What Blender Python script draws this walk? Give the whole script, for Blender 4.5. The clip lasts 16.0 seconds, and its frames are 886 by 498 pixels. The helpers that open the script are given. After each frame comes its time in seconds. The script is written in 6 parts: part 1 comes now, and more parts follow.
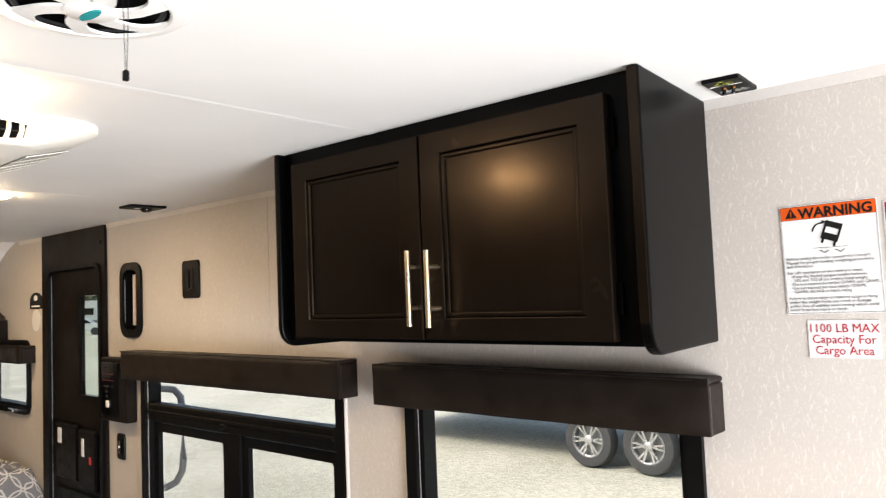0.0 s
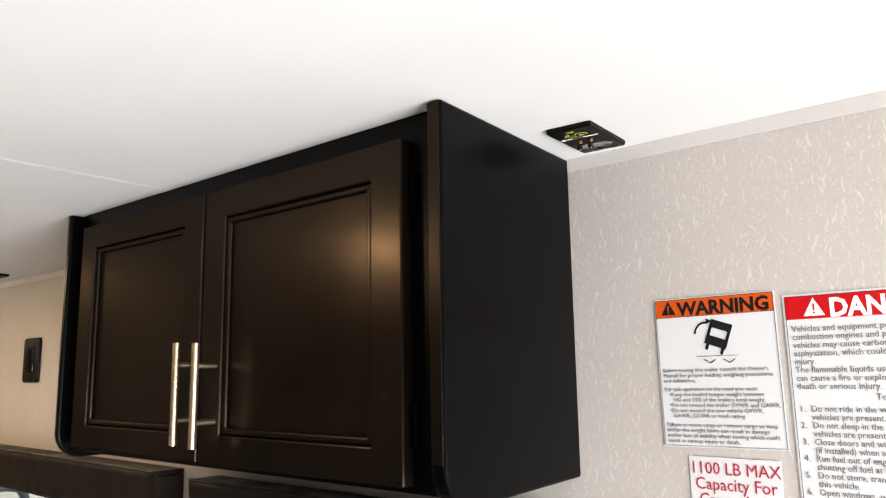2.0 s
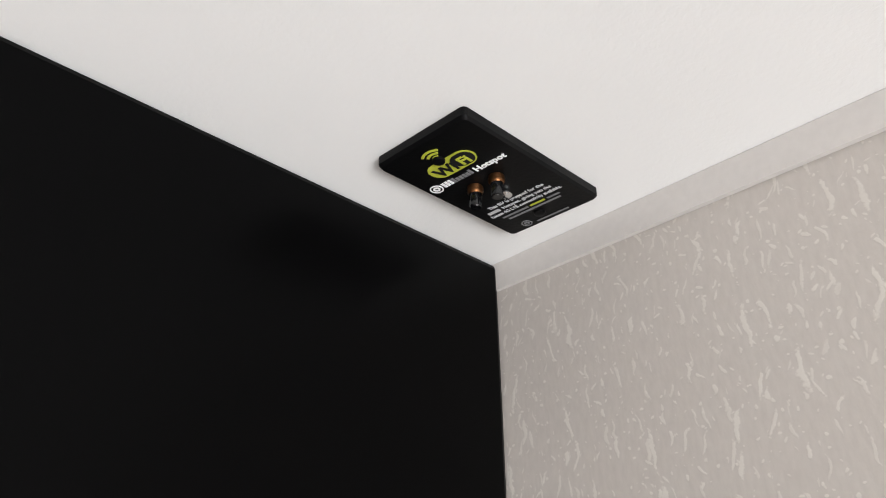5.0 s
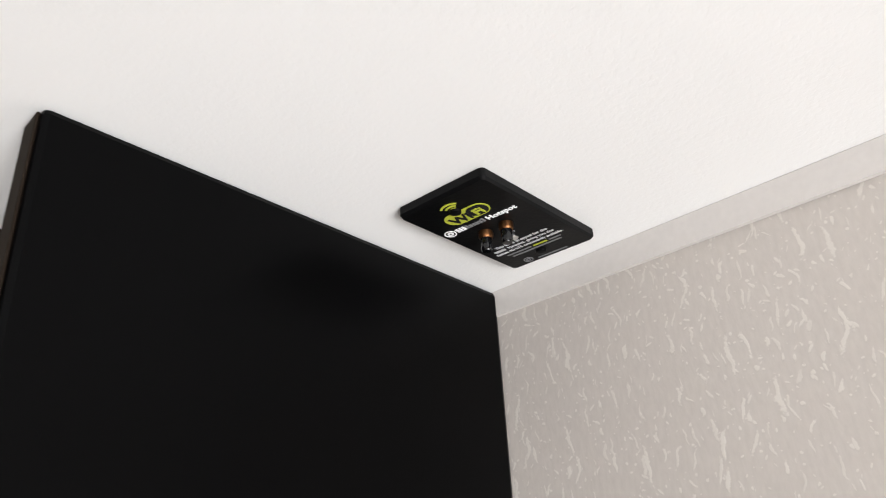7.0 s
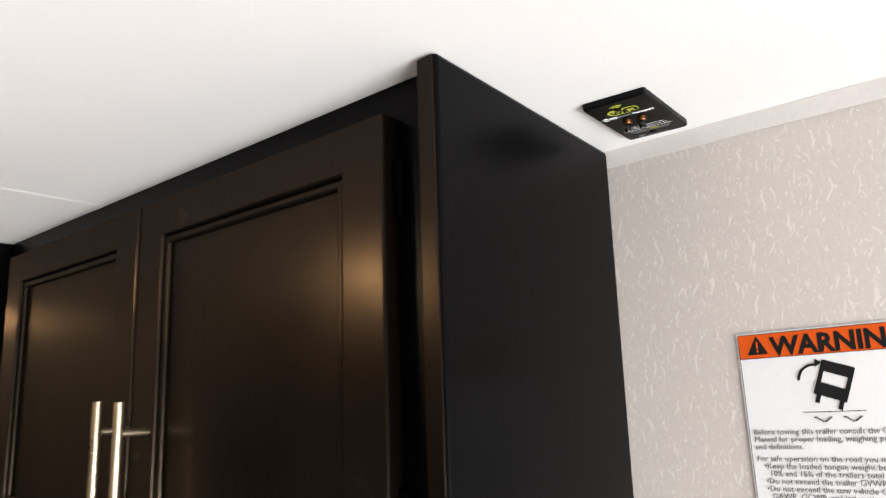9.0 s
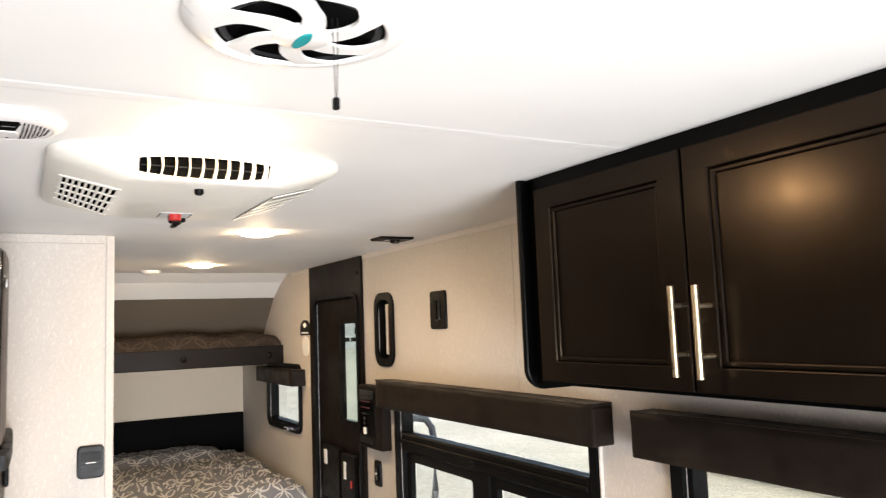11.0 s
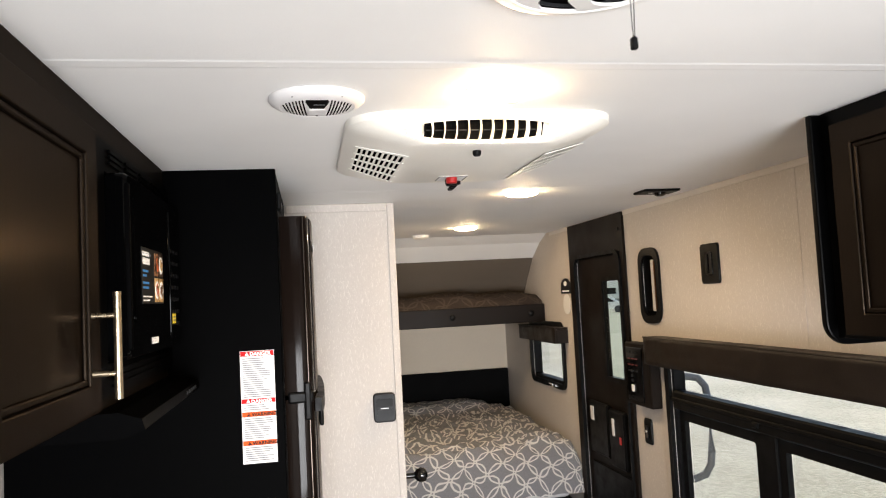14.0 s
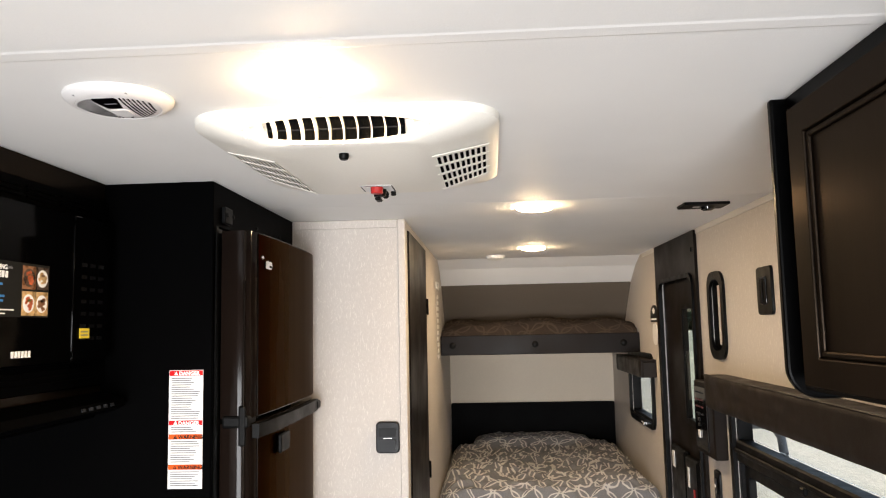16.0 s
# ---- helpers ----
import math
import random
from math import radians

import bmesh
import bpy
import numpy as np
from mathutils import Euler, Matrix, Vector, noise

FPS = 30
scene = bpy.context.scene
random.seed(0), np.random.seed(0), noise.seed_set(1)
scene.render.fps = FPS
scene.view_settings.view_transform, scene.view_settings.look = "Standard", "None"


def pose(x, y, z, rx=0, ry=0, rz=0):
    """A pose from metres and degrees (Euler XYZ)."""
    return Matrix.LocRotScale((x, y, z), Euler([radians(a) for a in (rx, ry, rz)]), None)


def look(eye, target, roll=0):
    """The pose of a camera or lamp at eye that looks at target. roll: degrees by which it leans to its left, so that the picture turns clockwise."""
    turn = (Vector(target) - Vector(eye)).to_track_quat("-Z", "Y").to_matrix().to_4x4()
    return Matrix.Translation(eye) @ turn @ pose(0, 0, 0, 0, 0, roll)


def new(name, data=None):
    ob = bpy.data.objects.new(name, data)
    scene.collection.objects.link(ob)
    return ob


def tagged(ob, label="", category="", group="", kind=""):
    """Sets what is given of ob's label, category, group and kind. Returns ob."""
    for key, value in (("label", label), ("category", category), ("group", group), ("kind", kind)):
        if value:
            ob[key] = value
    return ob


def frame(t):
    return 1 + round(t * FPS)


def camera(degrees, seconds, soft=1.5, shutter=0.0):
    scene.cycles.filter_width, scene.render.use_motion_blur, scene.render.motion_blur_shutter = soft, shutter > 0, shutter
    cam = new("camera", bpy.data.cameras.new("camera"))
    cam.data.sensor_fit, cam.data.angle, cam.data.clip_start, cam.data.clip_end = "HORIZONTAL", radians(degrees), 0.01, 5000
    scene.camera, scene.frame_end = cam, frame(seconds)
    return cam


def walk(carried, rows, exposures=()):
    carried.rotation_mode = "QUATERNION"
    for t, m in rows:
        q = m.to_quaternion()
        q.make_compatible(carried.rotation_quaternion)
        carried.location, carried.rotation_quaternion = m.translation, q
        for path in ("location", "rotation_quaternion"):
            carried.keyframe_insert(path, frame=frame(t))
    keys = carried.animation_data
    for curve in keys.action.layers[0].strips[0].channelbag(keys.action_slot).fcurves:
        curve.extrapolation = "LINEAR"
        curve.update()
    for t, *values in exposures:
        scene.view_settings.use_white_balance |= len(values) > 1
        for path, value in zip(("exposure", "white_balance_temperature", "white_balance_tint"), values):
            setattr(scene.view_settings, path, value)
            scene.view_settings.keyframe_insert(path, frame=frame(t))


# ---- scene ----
cam = camera(61.7, 16.0, soft=1.1, shutter=0.25)
PATH = [
    (0, (0.161, -0.016, 1.605), (-1.156, 1.484, 1.726), -2.3),
    (0.5, (0.173, 0.074, 1.618), (-1.079, 1.624, 1.789), -2.0),
    (1, (0.174, 0.187, 1.62), (-1.042, 1.76, 1.836), -1.7),
    (1.5, (0.179, 0.324, 1.638), (-1.06, 1.873, 1.898), -1.5),
    (2, (0.164, 0.46, 1.651), (-1.1, 1.977, 1.97), -0.9),
    (2.5, (0.124, 0.622, 1.679), (-1.124, 2.135, 2.068), -0.6),
    (3, (0.052, 0.764, 1.707), (-1.194, 2.248, 2.202), -0.3),
    (3.5, (0.001, 0.867, 1.727), (-1.248, 2.31, 2.326), 0.1),
    (4, (-0.045, 0.988, 1.739), (-1.309, 2.375, 2.432), -0.1),
    (4.2, (-0.063, 1.041, 1.736), (-1.356, 2.343, 2.532), 0.3),
    (6.3, (-0.084, 1.136, 1.769), (-1.405, 2.32, 2.692), -1.4),
    (6.5, (-0.078, 1.116, 1.769), (-1.371, 2.339, 2.682), -2.1),
    (7, (-0.064, 1.051, 1.759), (-1.321, 2.351, 2.612), -3.2),
    (7.5, (-0.056, 0.966, 1.747), (-1.272, 2.352, 2.522), -3.9),
    (8, (-0.043, 0.879, 1.732), (-1.255, 2.326, 2.391), -4.0),
    (8.5, (-0.027, 0.801, 1.715), (-1.266, 2.279, 2.243), -3.0),
    (9, (-0.009, 0.68, 1.682), (-1.281, 2.168, 2.091), -1.9),
    (9.5, (0.018, 0.507, 1.651), (-1.391, 1.888, 1.974), -0.9),
    (10, (0.021, 0.352, 1.651), (-1.534, 1.579, 1.926), -0.9),
    (10.2, (0.011, 0.307, 1.662), (-1.59, 1.477, 1.923), -1.2),
    (12.3, (0.038, -0.11, 1.615), (-1.805, 0.659, 1.725), -2.6),
    (12.5, (0.025, -0.112, 1.618), (-1.83, 0.629, 1.72), -2.6),
    (13, (0.022, -0.115, 1.621), (-1.852, 0.576, 1.736), -2.6),
    (13.5, (0.018, -0.066, 1.627), (-1.909, 0.454, 1.747), -2.8),
    (14, (0.005, 0.055, 1.633), (-1.957, 0.418, 1.76), -3.0),
    (14.5, (0.0, 0.216, 1.626), (-1.984, 0.418, 1.767), -2.5),
    (15, (-0.02, 0.36, 1.612), (-2.012, 0.426, 1.774), -2.0),
    (15.5, (-0.085, 0.514, 1.611), (-2.075, 0.494, 1.807), -1.7),
    (16, (-0.159, 0.651, 1.615), (-2.145, 0.53, 1.821), -1.2),
]
EXPOSURES = [(0.0, 1.06), (0.5, 0.97), (2.0, 0.80), (3.5, 0.46), (4.0, 0.34), (4.2, 0.34), (6.5, 0.60), (8.0, 0.62), (9.0, 0.84), (9.5, 1.06), (10.2, 1.24), (12.5, 1.02), (16.0, 0.89)]
walk(cam, [(t, look(eye, target, roll)) for t, eye, target, roll in PATH], EXPOSURES)

# ---- light ----
world = bpy.data.worlds.new("sky")
scene.world = world
world.use_nodes = True
wn = world.node_tree.nodes
sky = wn.new("ShaderNodeTexSky")
sky.sky_type, sky.sun_disc = "NISHITA", False
sky.sun_elevation, sky.sun_rotation = radians(48), radians(202)
sky.dust_density, sky.ozone_density = 4.0, 0.6
world.node_tree.links.new(sky.outputs[0], wn["Background"].inputs[0])
wn["Background"].inputs[1].default_value = 0.13
sun = new("sun", bpy.data.lights.new("sun", "SUN"))
sun.data.energy, sun.data.angle, sun.data.color = 1.1, radians(16.0), (1.0, 0.96, 0.9)
sun.matrix_world = look((-4, -10, 12), (0, 0, 0))


def daylight(name, eye, target, w, h, watts, colour):
    d = bpy.data.lights.new(name, "AREA")
    d.shape, d.size, d.size_y, d.energy, d.color = "RECTANGLE", w, h, watts, colour
    ob = new(name, d)
    ob.matrix_world = look(eye, target)
    return ob


# area lamp added for daylight from behind, out of view
daylight("rear_opening_light", (1.98, 0.42, 0.72), (0, 0.55, 0.74), 1.7, 1.1, 60, (0.95, 0.96, 0.985)).data.spread = radians(128)


# ---- materials ----
def mat(name, colour, rough=0.5, metal=0.0, spec=0.5):
    m = bpy.data.materials.new(name)
    m.use_nodes = True
    b = m.node_tree.nodes["Principled BSDF"]
    b.inputs["Base Color"].default_value = (*colour, 1)
    b.inputs["Roughness"].default_value = rough
    b.inputs["Metallic"].default_value = metal
    b.inputs["Specular IOR Level"].default_value = spec
    return m


def node(m, kind, **inputs):
    n = m.node_tree.nodes.new(kind)
    for key, value in inputs.items():
        n.inputs[key.replace("_", " ")].default_value = value
    return n


def link(m, a, b):
    m.node_tree.links.new(a, b)


def coords(m, scale=(1, 1, 1), turn=(0, 0, 0)):
    tc, mp = node(m, "ShaderNodeTexCoord"), node(m, "ShaderNodeMapping")
    mp.inputs["Scale"].default_value = scale
    mp.inputs["Rotation"].default_value = turn
    link(m, tc.outputs["Object"], mp.inputs["Vector"])
    return mp.outputs["Vector"]


def ramp(m, fac, stops):
    r = node(m, "ShaderNodeValToRGB")
    while len(r.color_ramp.elements) < len(stops):
        r.color_ramp.elements.new(0.5)
    for e, (p, c) in zip(r.color_ramp.elements, stops):
        e.position, e.color = p, (*c, 1)
    link(m, fac, r.inputs[0])
    return r.outputs[0]


def mix(m, fac, a, b, blend="MIX"):
    n = node(m, "ShaderNodeMix")
    n.data_type, n.blend_type = "RGBA", blend
    for value, socket in ((fac, n.inputs[0]), (a, n.inputs[6]), (b, n.inputs[7])):
        if isinstance(value, (int, float)):
            socket.default_value = value
        elif isinstance(value, tuple):
            socket.default_value = (*value, 1)
        else:
            link(m, value, socket)
    return n.outputs[2]


def bump(m, height, strength=0.2, distance=0.001):
    n = node(m, "ShaderNodeBump", Strength=strength, Distance=distance)
    link(m, height, n.inputs["Height"])
    link(m, n.outputs[0], m.node_tree.nodes["Principled BSDF"].inputs["Normal"])


def base(m, socket):
    link(m, socket, m.node_tree.nodes["Principled BSDF"].inputs["Base Color"])


def noisy(name, colour, rough=0.5, amount=0.15, scale=8.0, fine=120.0, metal=0.0, bumped=0.1, spec=0.5, stretch=(1, 1, 1), rough_var=0.1):
    """A surface with stains at one scale and grain at another."""
    m = mat(name, colour, rough, metal, spec)
    v = coords(m, stretch)
    big, small = node(m, "ShaderNodeTexNoise", Scale=scale, Detail=4.0), node(m, "ShaderNodeTexNoise", Scale=fine, Detail=3.0)
    link(m, v, big.inputs["Vector"]), link(m, v, small.inputs["Vector"])
    dark = tuple(c * (1 - amount) for c in colour)
    light = tuple(min(1, c * (1 + amount)) for c in colour)
    c1 = ramp(m, big.outputs[0], [(0.3, dark), (0.7, light)])
    c2 = ramp(m, small.outputs[0], [(0.3, dark), (0.7, light)])
    base(m, mix(m, 0.5, c1, c2))
    r = ramp(m, big.outputs[0], [(0.3, (rough - rough_var,) * 3), (0.7, (rough + rough_var,) * 3)])
    link(m, r, m.node_tree.nodes["Principled BSDF"].inputs["Roughness"])
    bump(m, small.outputs[0], bumped, 0.001)
    return m


def calc(m, op, a, b=None):
    """One arithmetic node on sockets or numbers."""
    n = node(m, "ShaderNodeMath")
    n.operation = op
    for k, v in enumerate((a, b)):
        if v is None:
            continue
        if isinstance(v, (int, float)):
            n.inputs[k].default_value = v
        else:
            link(m, v, n.inputs[k])
    return n.outputs[0]


def wallpaper_material():
    """Greige vinyl wall panel with pale rice-paper strands of many sizes."""
    m = mat("wallpaper", (0.5, 0.46, 0.42), 0.62, 0.0, 0.3)
    flat = node(m, "ShaderNodeSeparateXYZ")
    link(m, coords(m), flat.inputs[0])
    plane = node(m, "ShaderNodeCombineXYZ")
    link(m, calc(m, "ADD", flat.outputs[0], flat.outputs[1]), plane.inputs[0])
    link(m, flat.outputs[2], plane.inputs[1])
    bend = node(m, "ShaderNodeTexNoise", Scale=70.0, Detail=1.0)
    ragged = node(m, "ShaderNodeTexNoise", Scale=520.0, Detail=2.0)
    link(m, plane.outputs[0], bend.inputs["Vector"]), link(m, plane.outputs[0], ragged.inputs["Vector"])
    sway = node(m, "ShaderNodeVectorMath")
    sway.operation = "SCALE"
    sway.inputs[3].default_value = 0.011
    link(m, bend.outputs[1], sway.inputs[0])
    bent = node(m, "ShaderNodeVectorMath")
    link(m, plane.outputs[0], bent.inputs[0]), link(m, sway.outputs[0], bent.inputs[1])
    both = None
    for scale, half_w, half_l, share, turn in ((36.0, 0.0012, 0.0125, 0.92, 0.6), (56.0, 0.0009, 0.0085, 0.85, 0.9), (100.0, 0.0008, 0.0034, 0.6, 1.8), (190.0, 0.0007, 0.0013, 0.4, 3.0)):
        cell = node(m, "ShaderNodeTexVoronoi", Scale=scale, Randomness=1.0)
        cell.voronoi_dimensions = "2D"
        link(m, bent.outputs[0], cell.inputs["Vector"])
        off = node(m, "ShaderNodeVectorMath")
        off.operation = "SUBTRACT"
        link(m, bent.outputs[0], off.inputs[0]), link(m, cell.outputs["Position"], off.inputs[1])
        dice = node(m, "ShaderNodeSeparateColor")
        link(m, cell.outputs["Color"], dice.inputs[0])
        rot = node(m, "ShaderNodeVectorRotate")
        rot.rotation_type = "Z_AXIS"
        link(m, off.outputs[0], rot.inputs["Vector"])
        link(m, calc(m, "MULTIPLY", calc(m, "SUBTRACT", dice.outputs[0], 0.5), turn), rot.inputs["Angle"])
        xy = node(m, "ShaderNodeSeparateXYZ")
        link(m, rot.outputs[0], xy.inputs[0])
        long = calc(m, "MULTIPLY", calc(m, "ADD", calc(m, "MULTIPLY", dice.outputs[1], 0.85), 0.25), half_l)
        wide = calc(m, "MULTIPLY", calc(m, "ADD", dice.outputs[1], 0.55), half_w)
        a = calc(m, "DIVIDE", calc(m, "ABSOLUTE", xy.outputs[0]), wide)
        b = calc(m, "DIVIDE", calc(m, "ABSOLUTE", xy.outputs[1]), long)
        d = calc(m, "SQRT", calc(m, "ADD", calc(m, "MULTIPLY", a, a), calc(m, "MULTIPLY", b, b)))
        d = calc(m, "ADD", d, calc(m, "MULTIPLY", calc(m, "SUBTRACT", ragged.outputs[0], 0.5), 1.1))
        shape = ramp(m, d, [(0.62, (1, 1, 1)), (1.0, (0, 0, 0))])
        there = calc(m, "LESS_THAN", dice.outputs[2], share)
        pale = calc(m, "ADD", calc(m, "MULTIPLY", dice.outputs[1], 0.5), 0.5)
        one = calc(m, "MULTIPLY", calc(m, "MULTIPLY", shape, there), pale)
        both = one if both is None else calc(m, "MAXIMUM", both, one)
    cloud = node(m, "ShaderNodeTexNoise", Scale=3.0, Detail=3.0)
    link(m, coords(m), cloud.inputs["Vector"])
    ground = ramp(m, cloud.outputs[0], [(0.3, (0.49, 0.45, 0.415)), (0.7, (0.53, 0.49, 0.455))])
    grit = node(m, "ShaderNodeTexNoise", Scale=300.0, Detail=3.0)
    link(m, coords(m, (1, 1, 0.35)), grit.inputs["Vector"])
    ground = mix(m, 0.25, ground, ramp(m, grit.outputs[0], [(0.3, (0.42, 0.39, 0.36)), (0.7, (0.58, 0.54, 0.5))]))
    base(m, mix(m, calc(m, "MULTIPLY", both, 0.78), ground, (0.64, 0.605, 0.555)))
    bump(m, calc(m, "ADD", both, calc(m, "MULTIPLY", grit.outputs[0], 1.2)), 0.15, 0.0007)
    return m


def ceiling_material():
    m = mat("ceiling_vinyl", (0.8, 0.795, 0.78), 0.6, 0.0, 0.3)
    v = coords(m, (1, 1, 1))
    cloud, grit = node(m, "ShaderNodeTexNoise", Scale=2.5, Detail=3.0), node(m, "ShaderNodeTexNoise", Scale=330.0, Detail=3.0, Distortion=0.4)
    link(m, v, cloud.inputs["Vector"]), link(m, v, grit.inputs["Vector"])
    base(m, ramp(m, cloud.outputs[0], [(0.3, (0.77, 0.765, 0.75)), (0.7, (0.82, 0.815, 0.8))]))
    bump(m, grit.outputs[0], 0.34, 0.0007)
    return m


def bedding_material(name, dark, light, rings, repeat):
    """Cotton with interlocking paler rings."""
    m = mat(name, dark, 0.85, 0.0, 0.2)
    tc = node(m, "ShaderNodeTexCoord")
    warp = node(m, "ShaderNodeTexNoise", Scale=5.0, Detail=3.0)
    link(m, tc.outputs["Object"], warp.inputs["Vector"])
    shift = node(m, "ShaderNodeVectorMath")
    shift.operation = "SCALE"
    shift.inputs[3].default_value = 0.085
    link(m, warp.outputs[1], shift.inputs[0])
    add = node(m, "ShaderNodeVectorMath")
    link(m, tc.outputs["UV"], add.inputs[0]), link(m, shift.outputs[0], add.inputs[1])
    tilt = node(m, "ShaderNodeMapping")
    tilt.inputs["Rotation"].default_value = (0, 0, radians(12))
    tilt.inputs["Scale"].default_value = (repeat,) * 3
    link(m, add.outputs[0], tilt.inputs["Vector"])
    lines = None
    for offset in ((0, 0, 0), (0.5, 0.5, 0)):
        move = node(m, "ShaderNodeVectorMath")
        move.inputs[1].default_value = offset
        link(m, tilt.outputs[0], move.inputs[0])
        frac = node(m, "ShaderNodeVectorMath")
        frac.operation = "FRACTION"
        link(m, move.outputs[0], frac.inputs[0])
        mid = node(m, "ShaderNodeVectorMath")
        mid.operation = "SUBTRACT"
        mid.inputs[1].default_value = (0.5, 0.5, 0)
        link(m, frac.outputs[0], mid.inputs[0])
        flat = node(m, "ShaderNodeVectorMath")
        flat.operation = "MULTIPLY"
        flat.inputs[1].default_value = (1, 1, 0)
        link(m, mid.outputs[0], flat.inputs[0])
        size = node(m, "ShaderNodeVectorMath")
        size.operation = "LENGTH"
        link(m, flat.outputs[0], size.inputs[0])
        line = ramp(m, size.outputs["Value"], [(0.405, (0, 0, 0)), (0.42, (1, 1, 1)), (0.468, (1, 1, 1)), (0.483, (0, 0, 0))])
        lines = line if lines is None else mix(m, 1.0, lines, line, "LIGHTEN")
    weave = node(m, "ShaderNodeTexNoise", Scale=300.0)
    link(m, tc.outputs["Object"], weave.inputs["Vector"])
    grey = ramp(m, weave.outputs[0], [(0.3, dark), (0.7, light)])
    base(m, mix(m, lines, grey, rings))
    bump(m, weave.outputs[0], 0.2, 0.0008)
    return m


def wood_black(name, colour, rough):
    """Espresso-stained wood: faint grain, and the warm satin gloss of tinted lacquer."""
    m = mat(name, colour, 0.6, 0.0, 0.02)
    p = m.node_tree.nodes["Principled BSDF"]
    v = coords(m, (1, 1, 0.06))
    grain, wear = node(m, "ShaderNodeTexNoise", Scale=160.0, Detail=3.0), node(m, "ShaderNodeTexNoise", Scale=7.0, Detail=4.0)
    link(m, v, grain.inputs["Vector"]), link(m, coords(m), wear.inputs["Vector"])
    a = tuple(c * 0.6 for c in colour)
    b = tuple(c * 1.7 for c in colour)
    base(m, mix(m, 0.45, ramp(m, grain.outputs[0], [(0.3, a), (0.7, b)]), ramp(m, wear.outputs[0], [(0.35, a), (0.75, b)])))
    ripple = node(m, "ShaderNodeTexNoise", Scale=28.0, Detail=3.0)
    link(m, coords(m, (1, 1, 0.5)), ripple.inputs["Vector"])
    bump(m, calc(m, "ADD", grain.outputs[0], calc(m, "MULTIPLY", ripple.outputs[0], 1.5)), 0.1, 0.0006)
    surface = p.outputs[0]
    relief = p.inputs["Normal"].links[0].from_socket
    for tint, lo, hi in (((0.0172, 0.0130, 0.0096), rough - 0.04, rough + 0.06), ((0.0030, 0.0022, 0.0016), 0.48, 0.58)):
        gloss = node(m, "ShaderNodeBsdfAnisotropic")
        gloss.inputs["Color"].default_value = (*tint, 1)
        link(m, ramp(m, wear.outputs[0], [(0.3, (lo,) * 3), (0.75, (hi,) * 3)]), gloss.inputs["Roughness"])
        link(m, relief, gloss.inputs["Normal"])
        both = node(m, "ShaderNodeAddShader")
        link(m, surface, both.inputs[0]), link(m, gloss.outputs[0], both.inputs[1])
        surface = both.outputs[0]
    link(m, surface, m.node_tree.nodes["Material Output"].inputs["Surface"])
    return m


def glow(name, colour, strength):
    m = mat(name, (0.9, 0.88, 0.82), 0.4)
    b = m.node_tree.nodes["Principled BSDF"]
    b.inputs["Emission Color"].default_value = (*colour, 1)
    b.inputs["Emission Strength"].default_value = strength
    return m


def glass_material(name, tint, rough=0.0):
    m = mat(name, tint, rough)
    b = m.node_tree.nodes["Principled BSDF"]
    b.inputs["Transmission Weight"].default_value = 1.0
    b.inputs["IOR"].default_value = 1.1
    return m


def gravel_material():
    m = mat("gravel", (0.4, 0.39, 0.36), 0.95)
    stones, cloud = node(m, "ShaderNodeTexVoronoi", Scale=28.0), node(m, "ShaderNodeTexNoise", Scale=0.5, Detail=5.0)
    link(m, coords(m), stones.inputs["Vector"]), link(m, coords(m), cloud.inputs["Vector"])
    tone = node(m, "ShaderNodeSeparateColor")
    link(m, stones.outputs["Color"], tone.inputs[0])
    c = ramp(m, tone.outputs[0], [(0.1, (0.33, 0.325, 0.275)), (0.9, (0.6, 0.59, 0.51))])
    base(m, mix(m, 0.5, c, ramp(m, cloud.outputs[0], [(0.35, (0.37, 0.365, 0.285)), (0.65, (0.57, 0.56, 0.48))])))
    bump(m, stones.outputs["Distance"], 0.6, 0.02)
    return m


WALLPAPER, CEILING, GRAVEL = wallpaper_material(), ceiling_material(), gravel_material()
BEDDING = bedding_material("grey_ring_cotton", (0.25, 0.255, 0.285), (0.35, 0.355, 0.385), (0.82, 0.81, 0.8), 7.3)
# same ring print, browned and darkened: shade over the bunk is in the colour
BUNK_COVER = bedding_material("shaded_ring_cotton", (0.05, 0.036, 0.028), (0.08, 0.06, 0.047), (0.105, 0.08, 0.063), 6.0)
BLACK_WOOD = wood_black("espresso_wood", (0.0024, 0.0015, 0.0010), 0.23)
BLACK_PANEL = noisy("black_laminate", (0.0009, 0.0009, 0.001), 0.32, 0.2, 6, 300, bumped=0.02, spec=0.055, rough_var=0.02)
BLACK_FLAT = noisy("flat_black", (0.0009, 0.0009, 0.001), 0.45, 0.2, 6, 300, bumped=0.03, spec=0.008, rough_var=0.02)
BROWN_VINYL = noisy("dark_brown_vinyl", (0.012, 0.0085, 0.0067), 0.46, 0.5, 13, 260, bumped=0.4, spec=0.13, rough_var=0.14)
BROWN_PANEL = noisy("dark_brown_laminate", (0.0075, 0.0052, 0.004), 0.42, 0.25, 5, 200, bumped=0.05, spec=0.09)
BLACK_PLASTIC = noisy("black_plastic", (0.003, 0.003, 0.0032), 0.42, 0.15, 20, 400, bumped=0.12, spec=0.1)
GLOSS_BLACK = noisy("gloss_black", (0.003, 0.003, 0.0035), 0.08, 0.15, 10, 200, bumped=0.0, rough_var=0.03)
DARK_STEEL = noisy("dark_stainless", (0.0042, 0.0035, 0.003), 0.27, 0.12, 3, 260, metal=1.0, bumped=0.03, stretch=(1, 1, 0.05))
DARK_STEEL.node_tree.nodes["Principled BSDF"].inputs["Specular Tint"].default_value = (0.5, 0.44, 0.39, 1)
